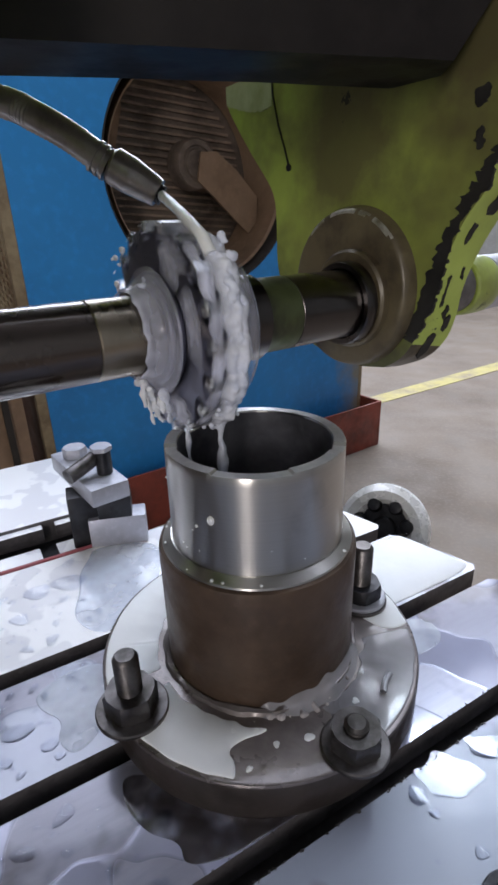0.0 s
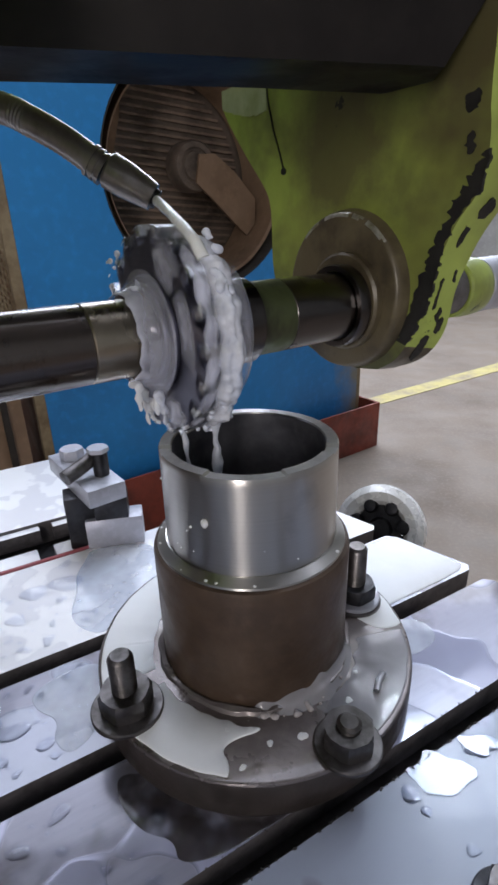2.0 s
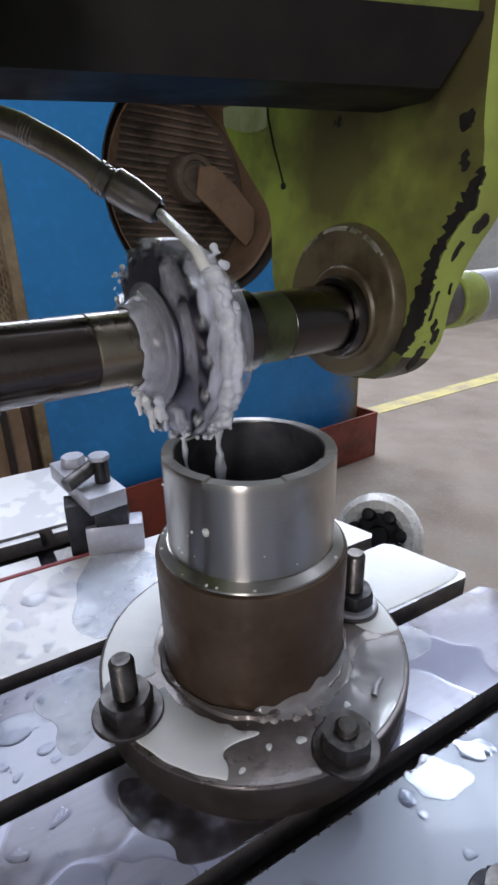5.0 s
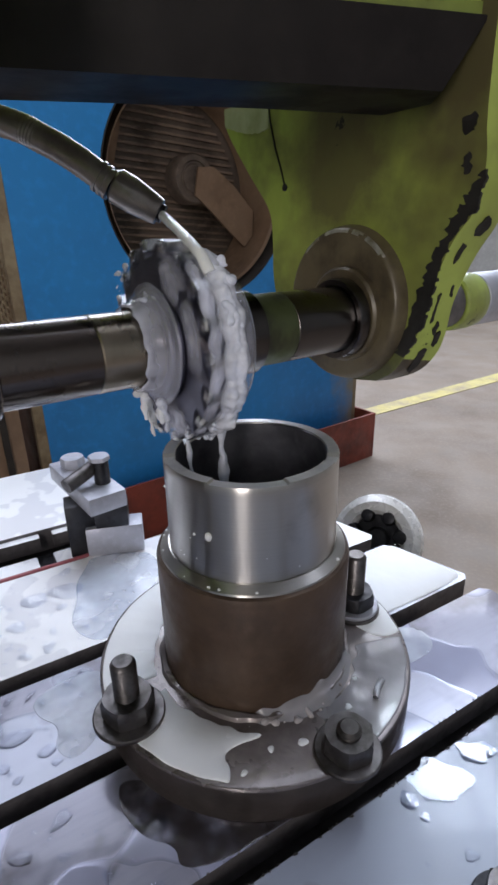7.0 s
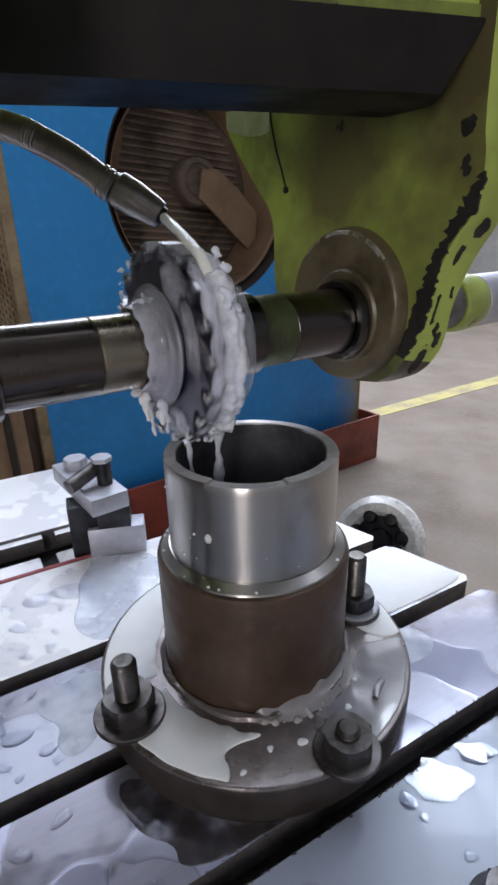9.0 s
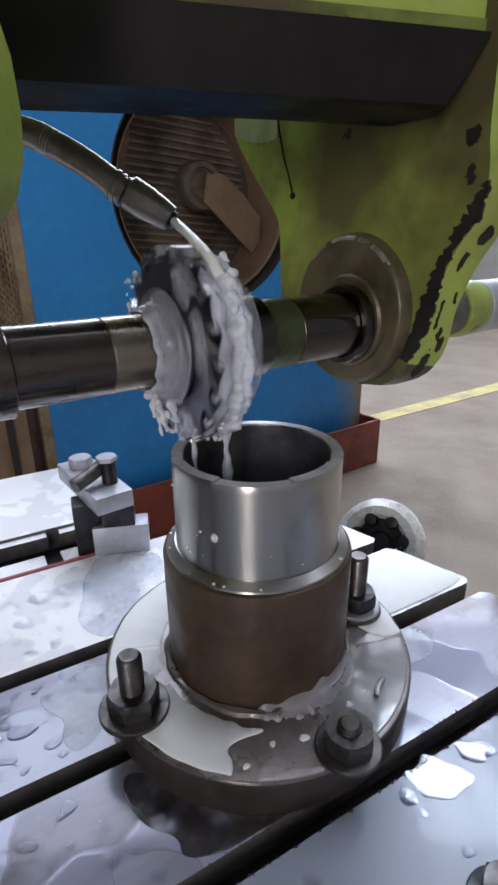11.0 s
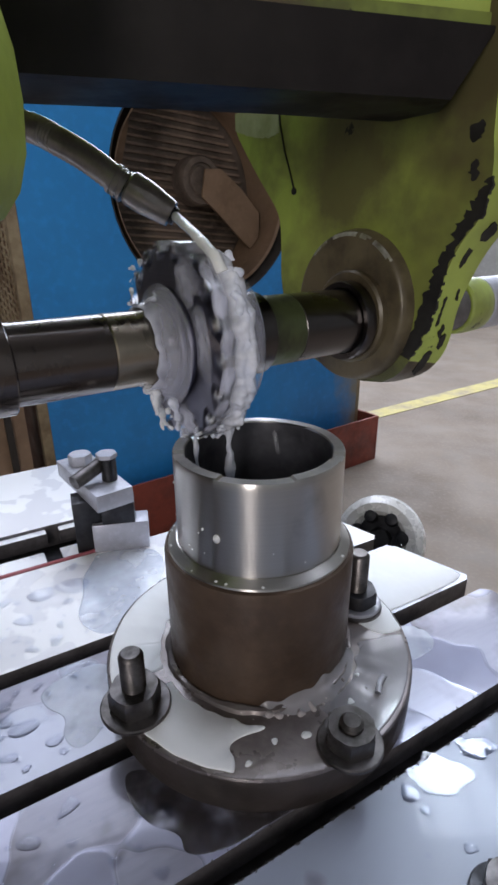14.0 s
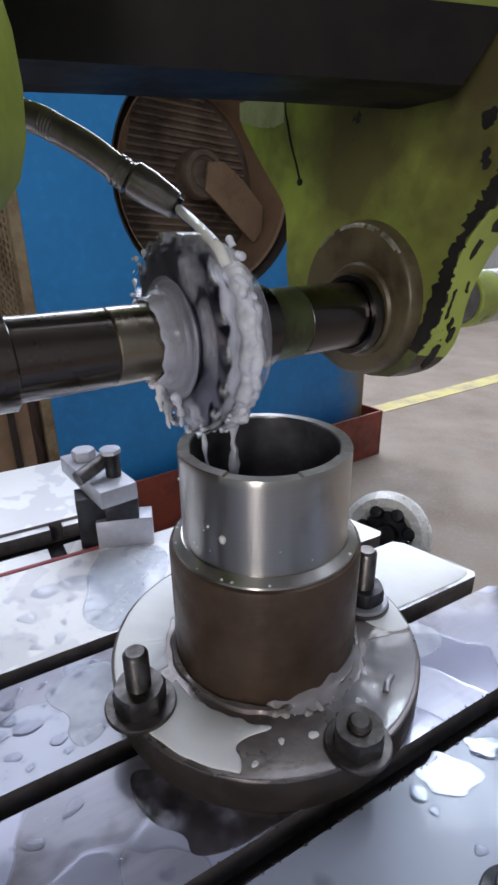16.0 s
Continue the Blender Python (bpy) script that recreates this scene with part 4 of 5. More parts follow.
    part("seam", turn_bm(prism([(n + 0.0006, z) for n, z in along(seam, 4)] + [(n - 0.0006, z) for n, z in along(seam, 4)[::-1]], 0.1488, 0.1510), swap), BLACK, b)
    boss = turn_bm(lathe([(0.030, 0.138), (0.0585, 0.1380), (0.0605, 0.1386), (0.0620, 0.1400), (0.0630, 0.1430), (0.0645, 0.150), (0.030, 0.150)], 96, True), pose(0, 0.0605, 0.2770) @ ALONG)
    ring = part("bearing_boss", boss, BOSS, b, "oily bearing boss with a highlight painted on its upper edge", smooth=50)
    ring.data.materials.append(BOSS_HIGHLIGHT)
    # bright metal on the upper arc only: the edge's highlight, painted in
    for f in ring.data.polygons:
        c = f.center
        if 0.1381 < c.x < 0.1404 and c.z > 0.318 and noise.noise(Vector((c.y * 90, c.z * 90, 3.0))) > -0.2:
            f.material_index = 1
    part("bush_ring", turn_bm(lathe([(0.0275, 0.130), (0.0365, 0.130), (0.0385, 0.132), (0.0385, 0.1379), (0.0275, 0.1379)], 56, True), pose(0, AX_N + 0.004, AX_Z + 0.002) @ ALONG), BOSS, b, "oily brown bush ring")
    part("bush", turn_bm(lathe([(0.0275, 0.118), (0.0315, 0.118), (0.0325, 0.120), (0.0325, 0.1278), (0.0275, 0.1278)], 56, True), pose(0, AX_N, AX_Z) @ ALONG), STEEL_BLACK, b)
    part("pin_hole", turn_bm(lathe([(0, 0), (0.003, 0), (0.003, 0.002), (0, 0.002)], 12), pose(0.1485, 0.1467, 0.3746) @ ALONG), BLACK, b)
    # near support, close to the camera
    c = thing("arbor_support", "chipped green cast arbor support near the arbor end", "machine bracket")
    out = [(-0.30, 0.60), (-0.30, 0.33), (-0.135, 0.332), (-0.112, 0.337), (-0.099, 0.344), (-0.0915, 0.353), (-0.087, 0.366), (-0.0855, 0.382), (-0.0862, 0.398), (-0.090, 0.415), (-0.098, 0.44), (-0.10, 0.60)]
    part("bracket_body", turn_bm(prism(out, -0.165, -0.120, 0.006, 3), Matrix(((1, 0, 0, 0), (0, 0, 1, 0), (0, 1, 0, 0), (0, 0, 0, 1)))), GREEN_CLEAN, c)
    part("bracket_arm", box(-0.30, -0.15, -0.121, 0.0, 0.49, 0.598, 0.004), GREEN, c)
    # overarm: dark ram with a bevelled foot and a green cover above
    o = thing("overarm", "dark oily overarm ram of the milling machine with green top casting", "machine overarm")
    part("ram", flaring([(-0.62, -0.1560), (-0.1156, -0.0190), (0.108, 0.0425), (0.1215, 0.0470), (0.128, 0.10), (0.10, 0.115), (0.010, 0.0850), (-0.0844, 0.0605), (-0.146, 0.047), (-0.62, -0.060)], [(-0.62, -0.1560), (-0.1156, -0.0190), (0.108, 0.0425), (0.1480, 0.0540), (0.155, 0.10), (0.10, 0.125), (0.010, 0.0950), (-0.0844, 0.0705), (-0.146, 0.057), (-0.62, -0.050)], 0.415, 0.4548, 0.0012), OVERARM, o)
    part("top_casting", prism([(-0.62, -0.150), (-0.029, 0.012), (0.150, 0.060), (0.235, 0.09), (0.235, 0.24), (-0.62, 0.05)], 0.4552, 0.60, 0.004), GREEN_CLEAN, o, "green painted top casting")
    lip = [(-0.62, -0.1515), (-0.029, 0.0105), (0.1505, 0.0585), (0.2365, 0.0885), (0.2365, 0.10), (0.150, 0.070), (-0.029, 0.022), (-0.62, -0.140)]
    part("casting_lip", prism(lip, 0.4556, 0.4625, 0.0012), GREEN_DARK, o, "dark oily lower lip of the casting")


def build_coolant_hose():
    h = thing("coolant_hose", "ribbed flexible steel coolant hose with a tapered nozzle", "coolant hose")
    line = [(-0.30, 0.10, 0.44), (-0.235, 0.09, 0.428), (-0.162, 0.082, 0.409), (-0.140, 0.080, 0.3995), (-0.118, 0.080, 0.387), (-0.094, 0.080, 0.369)]
    part("hose", sweep(line, 0.0100, 20, 0.0005, 0.0016), HOSE, h)
    for x, z in ((-0.1020, 0.3750), (-0.0985, 0.3724), (-0.0950, 0.3698)):
        part("rib", sweep([(x - 0.0010, 0.080, z + 0.00075), (x + 0.0010, 0.080, z - 0.00075)], 0.0112, 20, step=0.002), HOSE, h)
    part("nozzle", sweep([(-0.0925, 0.080, 0.3700), (-0.0770, 0.080, 0.3605), (-0.0625, 0.080, 0.3515)], lambda u: 0.0123 * min(1.0, 0.86 + 1.6 * u, 1.18 - 0.42 * u), 24, step=0.0015), HOSE, h)
    part("nozzle_mouth", sweep([(-0.0640, 0.080, 0.3524), (-0.0596, 0.080, 0.3497)], 0.0066, 20, step=0.0008), BLACK, h, "dark mouth of the nozzle")



# ---- coolant ----


def froth(centres):
    """Many overlapping bubbles melted into one skin."""
    bm = bmesh.new()
    for (x, y, z), r in centres:
        bmesh.ops.create_icosphere(bm, subdivisions=2, radius=r, matrix=Matrix.Translation((x, y, z)))
    me = bpy.data.meshes.new("froth")
    bm.to_mesh(me)
    bm.free()
    return me


def melt(name, centres, material, label, m, voxel=0.0012, smooth=5):
    me = froth(centres)
    me.materials.append(material)
    ob = tagged(new(name, me), label, "coolant", kind="stuff")
    ob.matrix_world = m
    mod = ob.modifiers.new("skin", "REMESH")
    mod.mode, mod.voxel_size, mod.use_smooth_shade = "VOXEL", voxel, True
    sm = ob.modifiers.new("soften", "SMOOTH")
    sm.factor, sm.iterations = 0.6, smooth
    return ob


def round_arbor(rnd, count, r0, r1, x0, x1, a0, a1, s0, s1, power=1.0):
    out = []
    for i in range(count):
        a = radians(a0 + (a1 - a0) * (i + rnd.random()) / count)
        r = r0 + (r1 - r0) * rnd.random() ** power
        out.append(((rnd.uniform(x0, x1), r * math.cos(a), r * math.sin(a)), rnd.uniform(s0, s1)))
    return out


def splash_band(r0, x0, x1, a0, a1, thick, seed, flare=0.0, nx=10, na=90):
    """A smooth thin skin of coolant round the arbor from angle a0 to a1."""
    bm = bmesh.new()
    body = bm.verts.layers.float.new("body")
    grid = [[], []]
    for layer in (0, 1):
        for i in range(na + 1):
            u = i / na
            a = radians(a0 + (a1 - a0) * u)
            row = []
            for j in range(nx + 1):
                v = j / nx
                edge = math.sin(math.pi * v) ** 0.5 * math.sin(math.pi * min(1, max(0, u))) ** 0.3
                wob = noise.noise(Vector((a * 2.1 + seed, v * 1.5, seed * 1.7)))
                x = x0 + (x1 - x0) * v + 0.0035 * (1 - v) * noise.noise(Vector((a * 3 + seed, 2, 7.0 + seed)))
                r = r0 + flare * v * v + (thick * (0.35 + edge * (0.6 + 0.7 * wob)) if layer else -0.0004)
                row.append(bm.verts.new((x, r * math.cos(a), r * math.sin(a))))
                row[-1][body] = min(1.0, 8 * u, 8 * (1 - u)) * (0.25 + 0.75 * (1 - v) ** 1.5 if flare > 0 else 0.35 + 0.65 * v)
            grid[layer].append(row)
    for layer in (0, 1):
        g = grid[layer]
        for i in range(na):
            for j in range(nx):
                f = (g[i][j], g[i][j + 1], g[i + 1][j + 1], g[i + 1][j])
                bm.faces.new(f if layer else f[::-1])
    for i in range(na):
        for j in (0, nx):
            bm.faces.new((grid[0][i][j], grid[0][i + 1][j], grid[1][i + 1][j], grid[1][i][j]))
    for i in (0, na):
        for j in range(nx):
            bm.faces.new((grid[0][i][j], grid[0][i][j + 1], grid[1][i][j + 1], grid[1][i][j]))
    return bm


def rim_wave(x0, x1, a0, a1, thick, seed, na=170, nx=22):
    """Froth thrown round the cutter's rim: streaked along its way, its edges scalloped tooth by tooth."""
    bm = bmesh.new()
    body = bm.verts.layers.float.new("body")
    grid = [[], []]
    for layer in (0, 1):
        for i in range(na + 1):
            u = i / na
            a = radians(a0 + (a1 - a0) * u)
            pulse = abs(math.sin(a * 9 + seed))
            ends = min(1.0, u * 7) ** 0.5 * min(1.0, (1 - u) * 5) ** 0.6
            left = x0 + (1 - ends) * (x1 - x0) * 0.45 + 0.0030 * (1 - pulse) + 0.0022 * noise.noise(Vector((a * 5, seed, 1.0)))
            right = x1 - (1 - ends) * (x1 - x0) * 0.30 - 0.0026 * (1 - pulse) + 0.0030 * noise.noise(Vector((a * 6, seed, 4.0)))
            row = []
            for j in range(nx + 1):
                v = j / nx
                hump = math.sin(math.pi * v) ** 0.6
                streak = noise.noise(Vector((a * 3.0, v * 3.5, seed)))
                lump = noise.noise(Vector((a * 14.0, v * 4.0, seed + 3.0)))
                fine = noise.noise(Vector((a * 34.0, v * 9.0, seed + 6.0)))
                r = 0.0645 + ends * hump * thick * (0.85 + 0.30 * streak + 0.35 * lump + 0.08 * fine + 0.35 * (pulse - 0.5)) if layer else 0.0640
                row.append(bm.verts.new((left + (right - left) * v, r * math.cos(a), r * math.sin(a))))
                row[-1][body] = hump * ends
            grid[layer].append(row)
    for layer in (0, 1):
        g = grid[layer]
        for i in range(na):
            for j in range(nx):
                f = (g[i][j], g[i][j + 1], g[i + 1][j + 1], g[i + 1][j])
                bm.faces.new(f if layer else f[::-1])
    for i in range(na):
        for j in (0, nx):
            bm.faces.new((grid[0][i][j], grid[0][i + 1][j], grid[1][i + 1][j], grid[1][i][j]))
    for i in (0, na):
        for j in range(nx):
            bm.faces.new((grid[0][i][j], grid[0][i][j + 1], grid[1][i][j + 1], grid[1][i][j]))
    return bm


def face_froth(r0, r1, a0, a1, x, thick, seed, na=40, nr=24):
    """Froth lying on the cutter's face, thin at its edges."""
    bm = bmesh.new()
    body = bm.verts.layers.float.new("body")
    rows = []
    for i in range(na + 1):
        u = i / na
        row = []
        for j in range(nr + 1):
            v = j / nr
            a = radians(a0 + (a1 - a0) * u + 9 * noise.noise(Vector((v * 3, seed, 0.0))))
            r = r0 + (r1 - r0) * v
            full = math.sin(math.pi * u) ** 0.7 * math.sin(math.pi * v) ** 0.5
            lump = 0.7 + 0.6 * noise.noise(Vector((u * 5, v * 4, seed)))
            row.append(bm.verts.new((x - thick * full * lump, r * math.cos(a), r * math.sin(a))))
            row[-1][body] = full * min(1.0, 0.55 + lump * 0.5)
        rows.append(row)
    for p, q in zip(rows, rows[1:]):
        for j in range(nr):
            bm.faces.new((p[j], p[j + 1], q[j + 1], q[j]))
    return bm


def strand(points, r, seed):
    bm = sweep(points, lambda u: r * (1.1 - 0.55 * u) * (0.85 + 0.35 * math.sin(17 * u + seed)), 10, step=0.003)
    return lumpy(bm, r * 0.5, 140, seed)


FOAM, DROPS = [], []


def build_coolant():
    rnd = random.Random(5)
    # jet from the nozzle to the cutter
    jet = sweep([(-0.0606, 0.0795, 0.3500), (-0.0498, 0.0500, 0.3434), (-0.0385, 0.0200, 0.3352), (-0.0270, -0.0100, 0.3260), (-0.0215, -0.0165, 0.3165)], lambda u: 0.0034 + 0.0002 * u * u, 16, step=0.002)
    FOAM.append((solo("coolant_jet", lumpy(jet, 0.0006, 120), JET, "milky coolant jet falling from the nozzle onto the cutter", "coolant", smooth=80), Matrix.Identity(4), 0.0005, 0.0))
    # angle: 0 towards the back, 90 up, 180 towards the near side, 270 down
    lab = "frothy milky coolant carried round by the cutter"
    for x0, x1, a0, a1, th, sd, mat in ((-0.0335, -0.0130, 114, 250, 0.0064, 1.0, WAVE), (-0.0400, -0.0290, 118, 258, 0.0016, 9.0, FILM)):
        ob = solo("coolant_foam", rim_wave(x0, x1, a0, a1, th, sd), mat, lab, "coolant", AXIS, kind="stuff", smooth=80)
        FOAM.append((ob, AXIS, 0.0007, 4.0))
    q = rnd
    bands = (round_arbor(q, 24, 0.0660, 0.0708, -0.0270, -0.0130, 122, 162, 0.0014, 0.0034, 1.6),
             round_arbor(q, 18, 0.0640, 0.0690, -0.0330, -0.0130, 212, 252, 0.0014, 0.0032, 1.6),
             round_arbor(q, 16, 0.064, 0.070, -0.0430, -0.0360, 6, 50, 0.0012, 0.0030),
             round_arbor(q, 12, 0.029, 0.034, -0.0560, -0.0440, 84, 106, 0.0012, 0.0026),
             round_arbor(q, 8, 0.034, 0.062, -0.0500, -0.0420, 246, 278, 0.0014, 0.0030))
    for k, cs in enumerate(bands):
        FOAM.append((melt("coolant_foam", cs, FROTHY if k in (0, 1, 3) else MILK, lab, AXIS, 0.0011, 14), AXIS, 0.0008, 5.0))
    lab = "thin milky coolant sheet clinging to the arbor collar"
    for r0, x0, x1, a0, a1, th, sd, fl in ((0.0270, -0.0615, -0.0450, 30, 322, 0.0014, 2.0, 0.0125), (0.0610, -0.0150, 0.0035, 132, 222, 0.0014, 6.0, -0.0120)):
        ob = solo("coolant_sheet", splash_band(r0, x0, x1, a0, a1, th, sd, fl), FILM, lab, "coolant", AXIS, kind="stuff", smooth=80)
        FOAM.append((ob, AXIS, 0.0005, 2.0))
    for r0, r1, a0, a1, sd in ((0.036, 0.064, 106, 140, 3.0), (0.038, 0.056, 140, 196, 8.0), (0.040, 0.063, 232, 262, 5.0)):
        ob = solo("coolant_sheet", face_froth(r0, r1, a0, a1, CUT0 - 0.0012, 0.0012, sd), FILM, "misty coolant froth on the face of the cutter", "coolant", AXIS, kind="stuff", smooth=80)
        FOAM.append((ob, AXIS, 0.0005, 3.0))
    # ragged sheet under the collar, and the run into the tube
    for pts, r, sd, mat in (([(-0.060, -0.006, -0.0265), (-0.055, -0.004, -0.034), (-0.049, 0.000, -0.045), (-0.044, 0.003, -0.058)], 0.0038, 2.0, MILK),
                            ([(-0.058, -0.010, -0.0265), (-0.059, -0.009, -0.036), (-0.057, -0.006, -0.046)], 0.0026, 11.0, MILK),
                            ([(-0.050, 0.000, -0.036), (-0.050, 0.004, -0.050), (-0.047, 0.006, -0.062)], 0.0022, 13.0, MILK),
                            ([(-0.048, -0.012, -0.034), (-0.044, -0.010, -0.046), (-0.041, -0.004, -0.060)], 0.0032, 5.0, FROTHY),
                            ([(-0.022, -0.040, -0.046), (-0.020, -0.038, -0.064), (-0.018, -0.036, -0.090), (-0.017, -0.036, -0.135)], 0.0038, 7.0, FROTHY),
                            ([(-0.036, -0.022, -0.058), (-0.035, -0.020, -0.078), (-0.034, -0.020, -0.104)], 0.0020, 9.0, FROTHY)):
        ob = solo("coolant_strand", strand(pts, r, sd), mat, "ragged strand of milky coolant running off the cutter", "coolant", AXIS)
        FOAM.append((ob, AXIS, 0.0010, 4.0))
    # drops thrown off
    for i in range(26):
        bm = bmesh.new()
        bmesh.ops.create_icosphere(bm, subdivisions=2, radius=rnd.uniform(0.0012, 0.0026))
        bmesh.ops.scale(bm, vec=(1, 1, rnd.uniform(1.2, 2.6)), verts=bm.verts)
        DROPS.append(solo("coolant_drop", bm, MILK, "milky coolant drop thrown off the cutter", "coolant drop", group="thrown drops", smooth=80))
    # puddle on the flange
    def puddle(name, outline, z, h, label, mat=PUDDLE):
        bm, outline = bmesh.new(), rounded(outline, 2)
        cx, cy = sum(p[0] for p in outline) / len(outline), sum(p[1] for p in outline) / len(outline)
        rows = []
        for s, dz in ((1.0, 0.0), (0.985, h * 0.7), (0.95, h)):
            rows.append([bm.verts.new((cx + (x - cx) * s, cy + (y - cy) * s, z + dz)) for x, y in outline])
        n = len(outline)
        for p, q in zip(rows, rows[1:]):
            for i in range(n):
                bm.faces.new((p[i], p[(i + 1) % n], q[(i + 1) % n], q[i]))
        bm.faces.new(rows[-1])
        bm.faces.new(rows[0][::-1])
        bmesh.ops.triangulate(bm, faces=[f for f in bm.faces if len(f.verts) > 4])
        return solo(name, bm, mat, label, "puddle", smooth=70)

    def arc(r, a0, a1, n, wob, seed):
        return [((r + wob * noise.noise(Vector((a0 + (a1 - a0) * i / n, seed, 0)) * 0.13)) * math.cos(radians(a0 + (a1 - a0) * i / n)),
                 (r + wob * noise.noise(Vector((a0 + (a1 - a0) * i / n, seed, 0)) * 0.13)) * math.sin(radians(a0 + (a1 - a0) * i / n))) for i in range(n + 1)]
    puddle("coolant_puddle", arc(0.1175, 216, 262, 26, 0.001, 1.0) + [(-0.0165, -0.106), (-0.0205, -0.101), (-0.0195, -0.096), (-0.011, -0.0905), (0.002, -0.0865), (0.004, -0.083), (-0.010, -0.0835)] + arc(0.0800, 258, 214, 22, 0.002, 2.0), FL, 0.0009, "flat white coolant puddle on the dark flange")
    puddle("coolant_puddle", arc(0.1190, 4, 40, 16, 0.001, 3.0) + arc(0.083, 44, 14, 16, 0.004, 4.0) + [(0.088, 0.012), (0.097, 0.004), (0.108, 0.003)], FL, 0.0008, "flat white coolant puddle beside a stud on the flange")
    puddle("coolant_puddle", arc(0.1185, 120, 205, 40, 0.001, 5.0) + arc(0.080, 205, 120, 30, 0.004, 6.0), FL, 0.0007, "white coolant film over the back of the flange")
    puddle("coolant_film", arc(0.1180, 306, 362, 24, 0.001, 7.0) + arc(0.0800, 356, 300, 24, 0.004, 8.0), FL, 0.0006, "thin glossy milky film on the dark flange", FILM_GREY)
    end = [(0.100, 0.010), (0.110, -0.0050), (0.170, -0.0055), (0.250, -0.0055), (0.2485, 0.012), (0.2325, 0.070), (0.226, 0.0795), (0.130, 0.0800), (0.085, 0.075)]
    puddle("coolant_puddle", [tuple((TM @ Vector((x, y, 0)))[:2]) for x, y in end], 0.0003, 0.0008, "flat white coolant puddle over the end of a table strip")
    spots = bmesh.new()
    for x, y, r in ((0.009, -0.0945, 0.0026), (-0.008, -0.110, 0.0020), (0.030, -0.090, 0.0030), (0.045, -0.083, 0.0034), (0.056, -0.074, 0.0028), (0.064, -0.064, 0.0030), (0.073, -0.040, 0.0022), (-0.018, -0.085, 0.0035)):
        blob(spots, x, y, FL, r, 0.0010, rnd, 28, 6, rnd.uniform(0.8, 1.7), rnd.uniform(-0.5, 1.0))
    solo("coolant_spots", spots, PUDDLE, "small white coolant spots on the dark flange", "puddle", kind="stuff", smooth=80)
    clump = []
    for i in range(22):
        a = radians(rnd.uniform(262, 338))
        rr = rnd.uniform(0.0735, 0.0800)
        clump.append(((rr * math.cos(a), rr * math.sin(a), FL + rnd.uniform(0.0, 0.0012)), rnd.uniform(0.0012, 0.0034)))
    melt("coolant_froth", clump, FROTH, "greyish coolant froth with swarf at the foot of the collar", Matrix.Identity(4), 0.0009, 16)
    # coolant that climbs the foot of the collar
    bm, rows = bmesh.new(), []
    for i in range(61):
        u = i / 60
        a, e = radians(268 + 84 * u), math.sin(math.pi * u) ** 0.5 * (0.75 + 0.5 * noise.noise(Vector((u * 9, 1.0, 4.0))))
        rows.append([bm.verts.new((r * math.cos(a), r * math.sin(a), FL + z)) for r, z in ((0.0704, 0.0004 + 0.0150 * e), (0.0716, 0.0004 + 0.0090 * e), (0.0745, 0.0004 + 0.0035 * e), (0.0730 + 0.0090 * e, 0.0003))])
    for p, q in zip(rows, rows[1:]):
        for k in range(3):
            bm.faces.new((p[k], p[k + 1], q[k + 1], q[k]))
    solo("coolant_film", bm, FILM_GREY, "grey coolant film climbing the foot of the collar", "coolant", kind="stuff", smooth=80)
    runs = bmesh.new()
    for i in range(12):
        a = radians(rnd.uniform(150, 400))
        bmesh.ops.create_icosphere(runs, subdivisions=2, radius=rnd.uniform(0.0005, 0.0012), matrix=Matrix.Translation((0.0655 * math.cos(a), 0.0655 * math.sin(a), STEP + 0.0028)) @ Matrix.Diagonal((1.3, 1.3, 0.7, 1)))
    for i in range(8):
        a, z = radians(rnd.uniform(180, 350)), rnd.uniform(STEP + 0.01, TOP - 0.008)
        bmesh.ops.create_icosphere(runs, subdivisions=2, radius=rnd.uniform(0.0004, 0.0011), matrix=Matrix.Translation((0.0602 * math.cos(a), 0.0602 * math.sin(a), z)))
    solo("coolant_spatter", runs, PUDDLE, "spatter of white coolant on the tube and its shoulder", "coolant beads", kind="stuff", smooth=80)
    # wide thin pools on the table strips
    for out in ([(-0.0741, 0.238), (-0.030, 0.226), (-0.008, 0.205), (-0.018, 0.165), (-0.052, 0.126), (-0.0834, 0.103), (-0.105, 0.1015), (-0.1208, 0.135), (-0.104, 0.170), (-0.0999, 0.198), (-0.0823, 0.2216)],
                [(-0.1649, 0.066), (-0.1337, 0.0745), (-0.105, 0.0690), (-0.118, 0.030), (-0.1286, 0.0060), (-0.1495, -0.0040), (-0.158, 0.0142), (-0.150, 0.030), (-0.1642, 0.0474)],
                [(0.1256, -0.0205), (0.1440, -0.0265), (0.1551, -0.0387), (0.1476, -0.0604), (0.1137, -0.0616), (0.1087, -0.0558)]):
        puddle("coolant_pool", rounded([tuple((TM @ Vector((x, y, 0)))[:2]) for x, y in out], 1), 0.0002, 0.0003, "wide thin bluish coolant pool on the steel table", FILM_PALE)
    # the flange's dark reflection in the wet table, laid in as a film
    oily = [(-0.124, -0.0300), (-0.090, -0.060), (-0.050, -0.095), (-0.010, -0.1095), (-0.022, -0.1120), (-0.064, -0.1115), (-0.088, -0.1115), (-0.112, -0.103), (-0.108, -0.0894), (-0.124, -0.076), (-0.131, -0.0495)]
    puddle("oil_film", rounded([tuple((TM @ Vector((x, y, 0)))[:2]) for x, y in oily], 1), 0.0001, 0.00016, "dark film on the steel table, painted as the flange's reflection", FILM_REFLECTION)
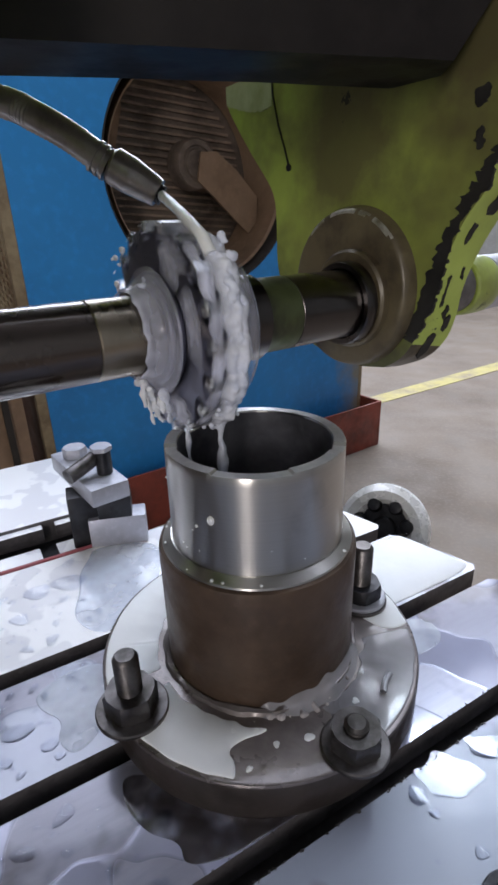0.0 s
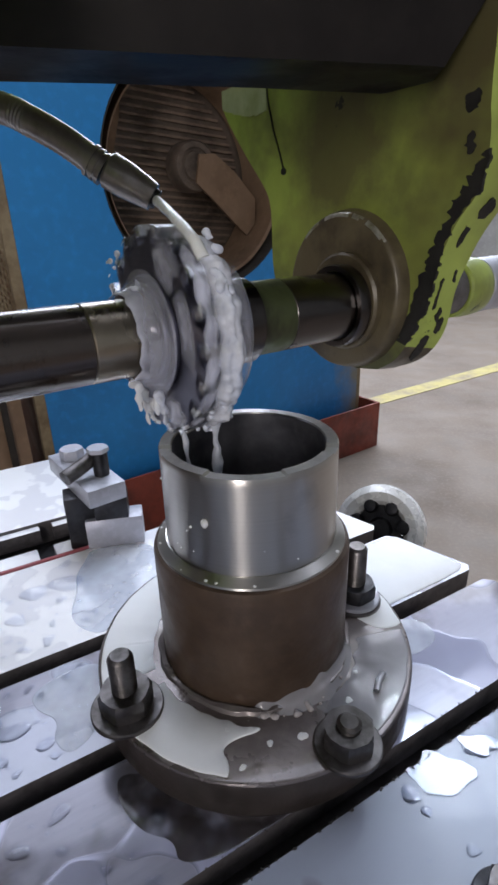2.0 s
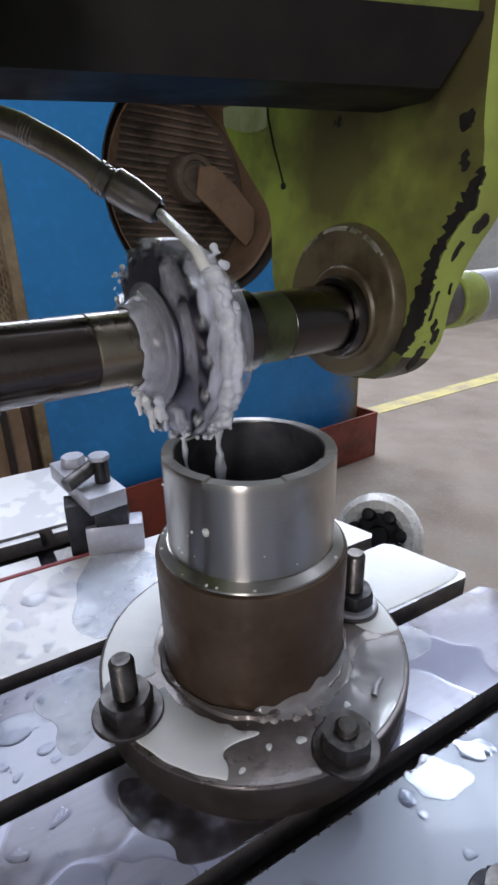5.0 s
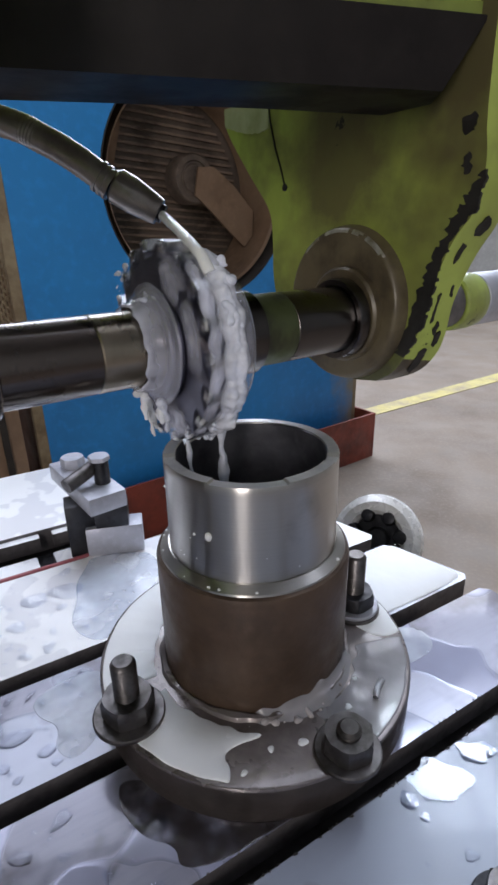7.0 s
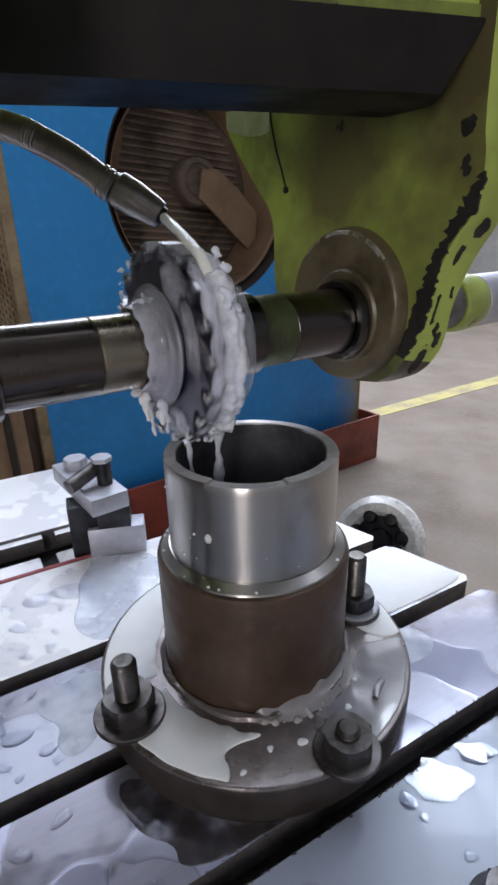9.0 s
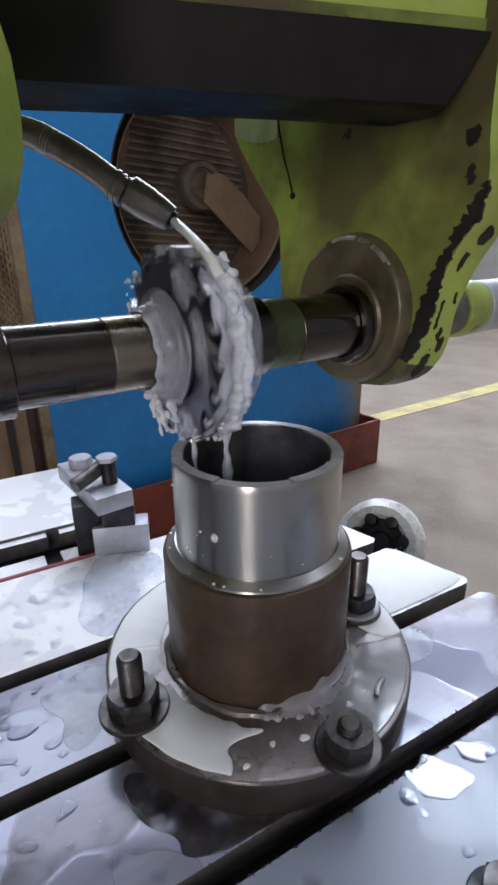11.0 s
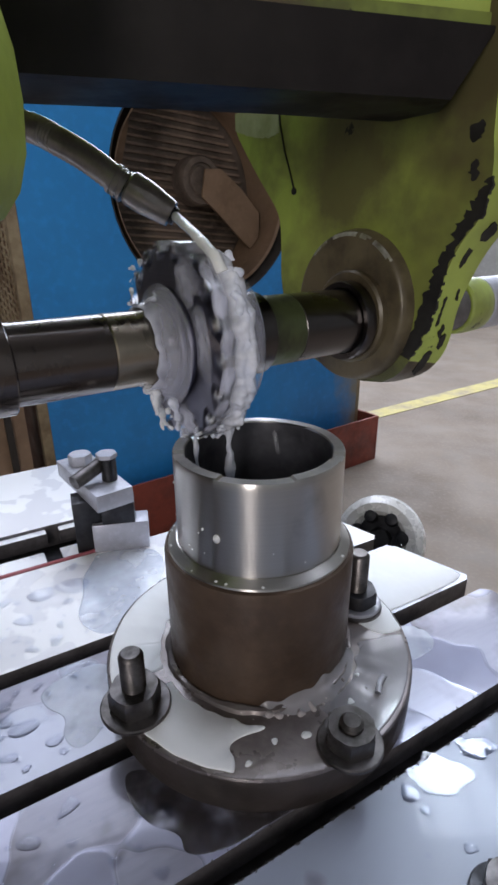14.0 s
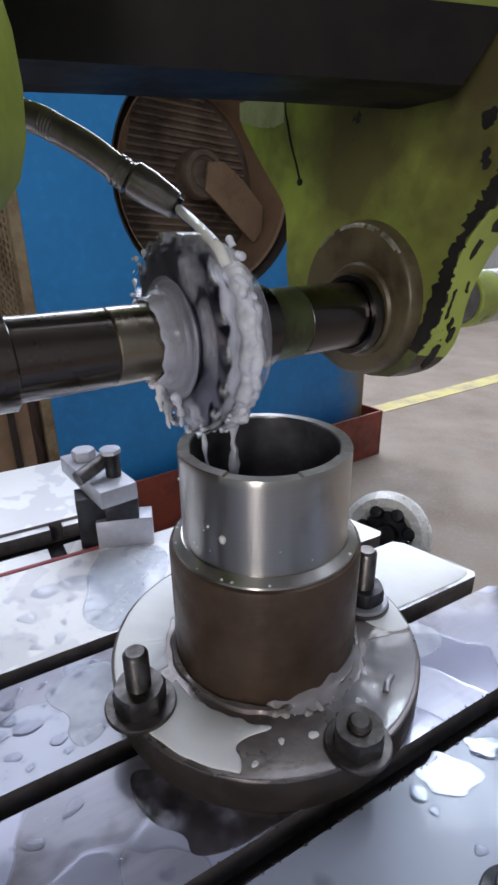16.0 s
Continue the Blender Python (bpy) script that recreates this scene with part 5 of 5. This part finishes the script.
    # beads and streaks of coolant over the table
    for k, (n0, n1, x0, x1, cnt, rmax) in enumerate(((0.105, 0.236, -0.28, -0.09, 150, 0.022), (-0.005, 0.078, -0.28, -0.115, 170, 0.016), (-0.005, 0.078, 0.12, 0.24, 40, 0.005),
                                                    (-0.108, -0.030, -0.27, 0.10, 150, 0.010), (-0.30, -0.135, -0.25, 0.24, 60, 0.007))):
        bm = bmesh.new()
        lying = []
        for _ in range(cnt):
            r = rmax * (0.06 + 0.60 * rnd.random() ** 3.0)
            x, y = rnd.uniform(x0, x1), rnd.uniform(n0 + r, n1 - r)
            w = TM @ Vector((x, y, 0))
            if w.length < 0.125 + r or any(math.hypot(x - a, y - b) < 1.25 * (r + c) for a, b, c in lying):
                continue
            lying.append((x, y, r))
            blob(bm, x, y, 0.0002, r, 0.0003 + r * 0.025, rnd, 36, 7, rnd.uniform(0.7, 1.6), rnd.uniform(-0.6, 0.6))
        solo("coolant_beads", bm, WATER, "scattered beads and streaks of coolant on the steel table", "coolant beads", TM, kind="stuff", smooth=80, flip=False)
    # rippled wet patches that catch the roof light
    for px, py, r, sx, sd in ((0.119, -0.0965, 0.0150, 1.35, 4.2), (0.152, -0.076, 0.0090, 1.5, 9.1), (0.0965, -0.1070, 0.0055, 1.1, 2.6), (0.103, -0.1180, 0.0030, 1.2, 6.6)):
        ring = []
        for i in range(40):
            a = TAU * i / 40
            q = r * (1 + 0.45 * noise.noise(Vector((1.3 * math.cos(a), 1.3 * math.sin(a), sd))) + 0.2 * noise.noise(Vector((3.6 * math.cos(a), 3.6 * math.sin(a), sd + 2))))
            ring.append((px + sx * q * math.cos(a + 0.5), py + q * math.sin(a + 0.5)))
        puddle("coolant_pool", ring, 0.0001, 0.0006, "glossy rippled patch of coolant on the steel table", RIPPLE)
    # drip that creeps down the tube
    bm = bmesh.new()
    bmesh.ops.create_icosphere(bm, subdivisions=2, radius=0.0026)
    bmesh.ops.scale(bm, vec=(1, 0.6, 1.25), verts=bm.verts)
    return solo("coolant_drip", bm, MILK, "white coolant drip creeping down the bright tube", "coolant drip", smooth=80)


build_shed()
build_background()
build_table()
build_workpiece()
build_studs()
build_swarf()
build_clamp()
build_handwheel()
ARBOR = build_arbor()
build_supports()
build_coolant_hose()
DRIP = build_coolant()


def motions():
    rnd = random.Random(11)
    # the arbor turns once a second, its near side going down
    walk(ARBOR, [(0.2 * i, AXIS @ pose(0, 0, 0, 72.0 * i, 0, 0)) for i in range(81)])
    # froth and strands shiver in place
    for ob, base, shift, turn in FOAM:
        rows = []
        for i in range(81):
            d = [rnd.uniform(-shift, shift) for _ in range(3)]
            rows.append((0.2 * i, base @ pose(d[0], d[1], d[2], rnd.uniform(-turn, turn), 0, 0)))
        walk(ob, rows)
    # each drop clings to the cutter, is thrown off once, falls and comes to rest
    for i, ob in enumerate(DROPS):
        t0 = 0.25 + i * 15.2 / len(DROPS) + rnd.uniform(-0.2, 0.2)
        left = i % 2 == 0
        if left:
            p = AXIS @ Vector((-0.047, rnd.uniform(-0.01, 0.02), -0.045))
            v = Vector((rnd.uniform(-0.10, -0.02), rnd.uniform(0.02, 0.12), -0.05))
            ground = 0.001
        else:
            p = AXIS @ Vector((-0.018, -0.05, rnd.uniform(-0.03, 0.01)))
            v = Vector((rnd.uniform(0.08, 0.25), rnd.uniform(0.12, 0.3), rnd.uniform(-0.1, 0.3)))
            ground = 0.001
        rows, t = [(0.0, Matrix.Translation(p)), (t0, Matrix.Translation(p))], 0.0
        while True:
            t += 1 / 30
            q = p + v * t + Vector((0, 0, -4.9 * t * t))
            if q.z < ground or t0 + t > 15.9:
                q.z = max(q.z, ground)
                rows.append((t0 + t, Matrix.Translation(q)))
                break
            rows.append((t0 + t, Matrix.Translation(q)))
        rows.append((16.0, rows[-1][1]))
        walk(ob, rows)
    # the drip creeps down the tube
    a = radians(243)
    for_drip = [(t, pose(0.0605 * math.cos(a), 0.0605 * math.sin(a), z, 0, 0, 243 + 90)) for t, z in ((0.0, 0.1695), (4.0, 0.1665), (8.0, 0.163), (12.0, 0.1605), (16.0, 0.1565))]
    walk(DRIP, for_drip)


motions()
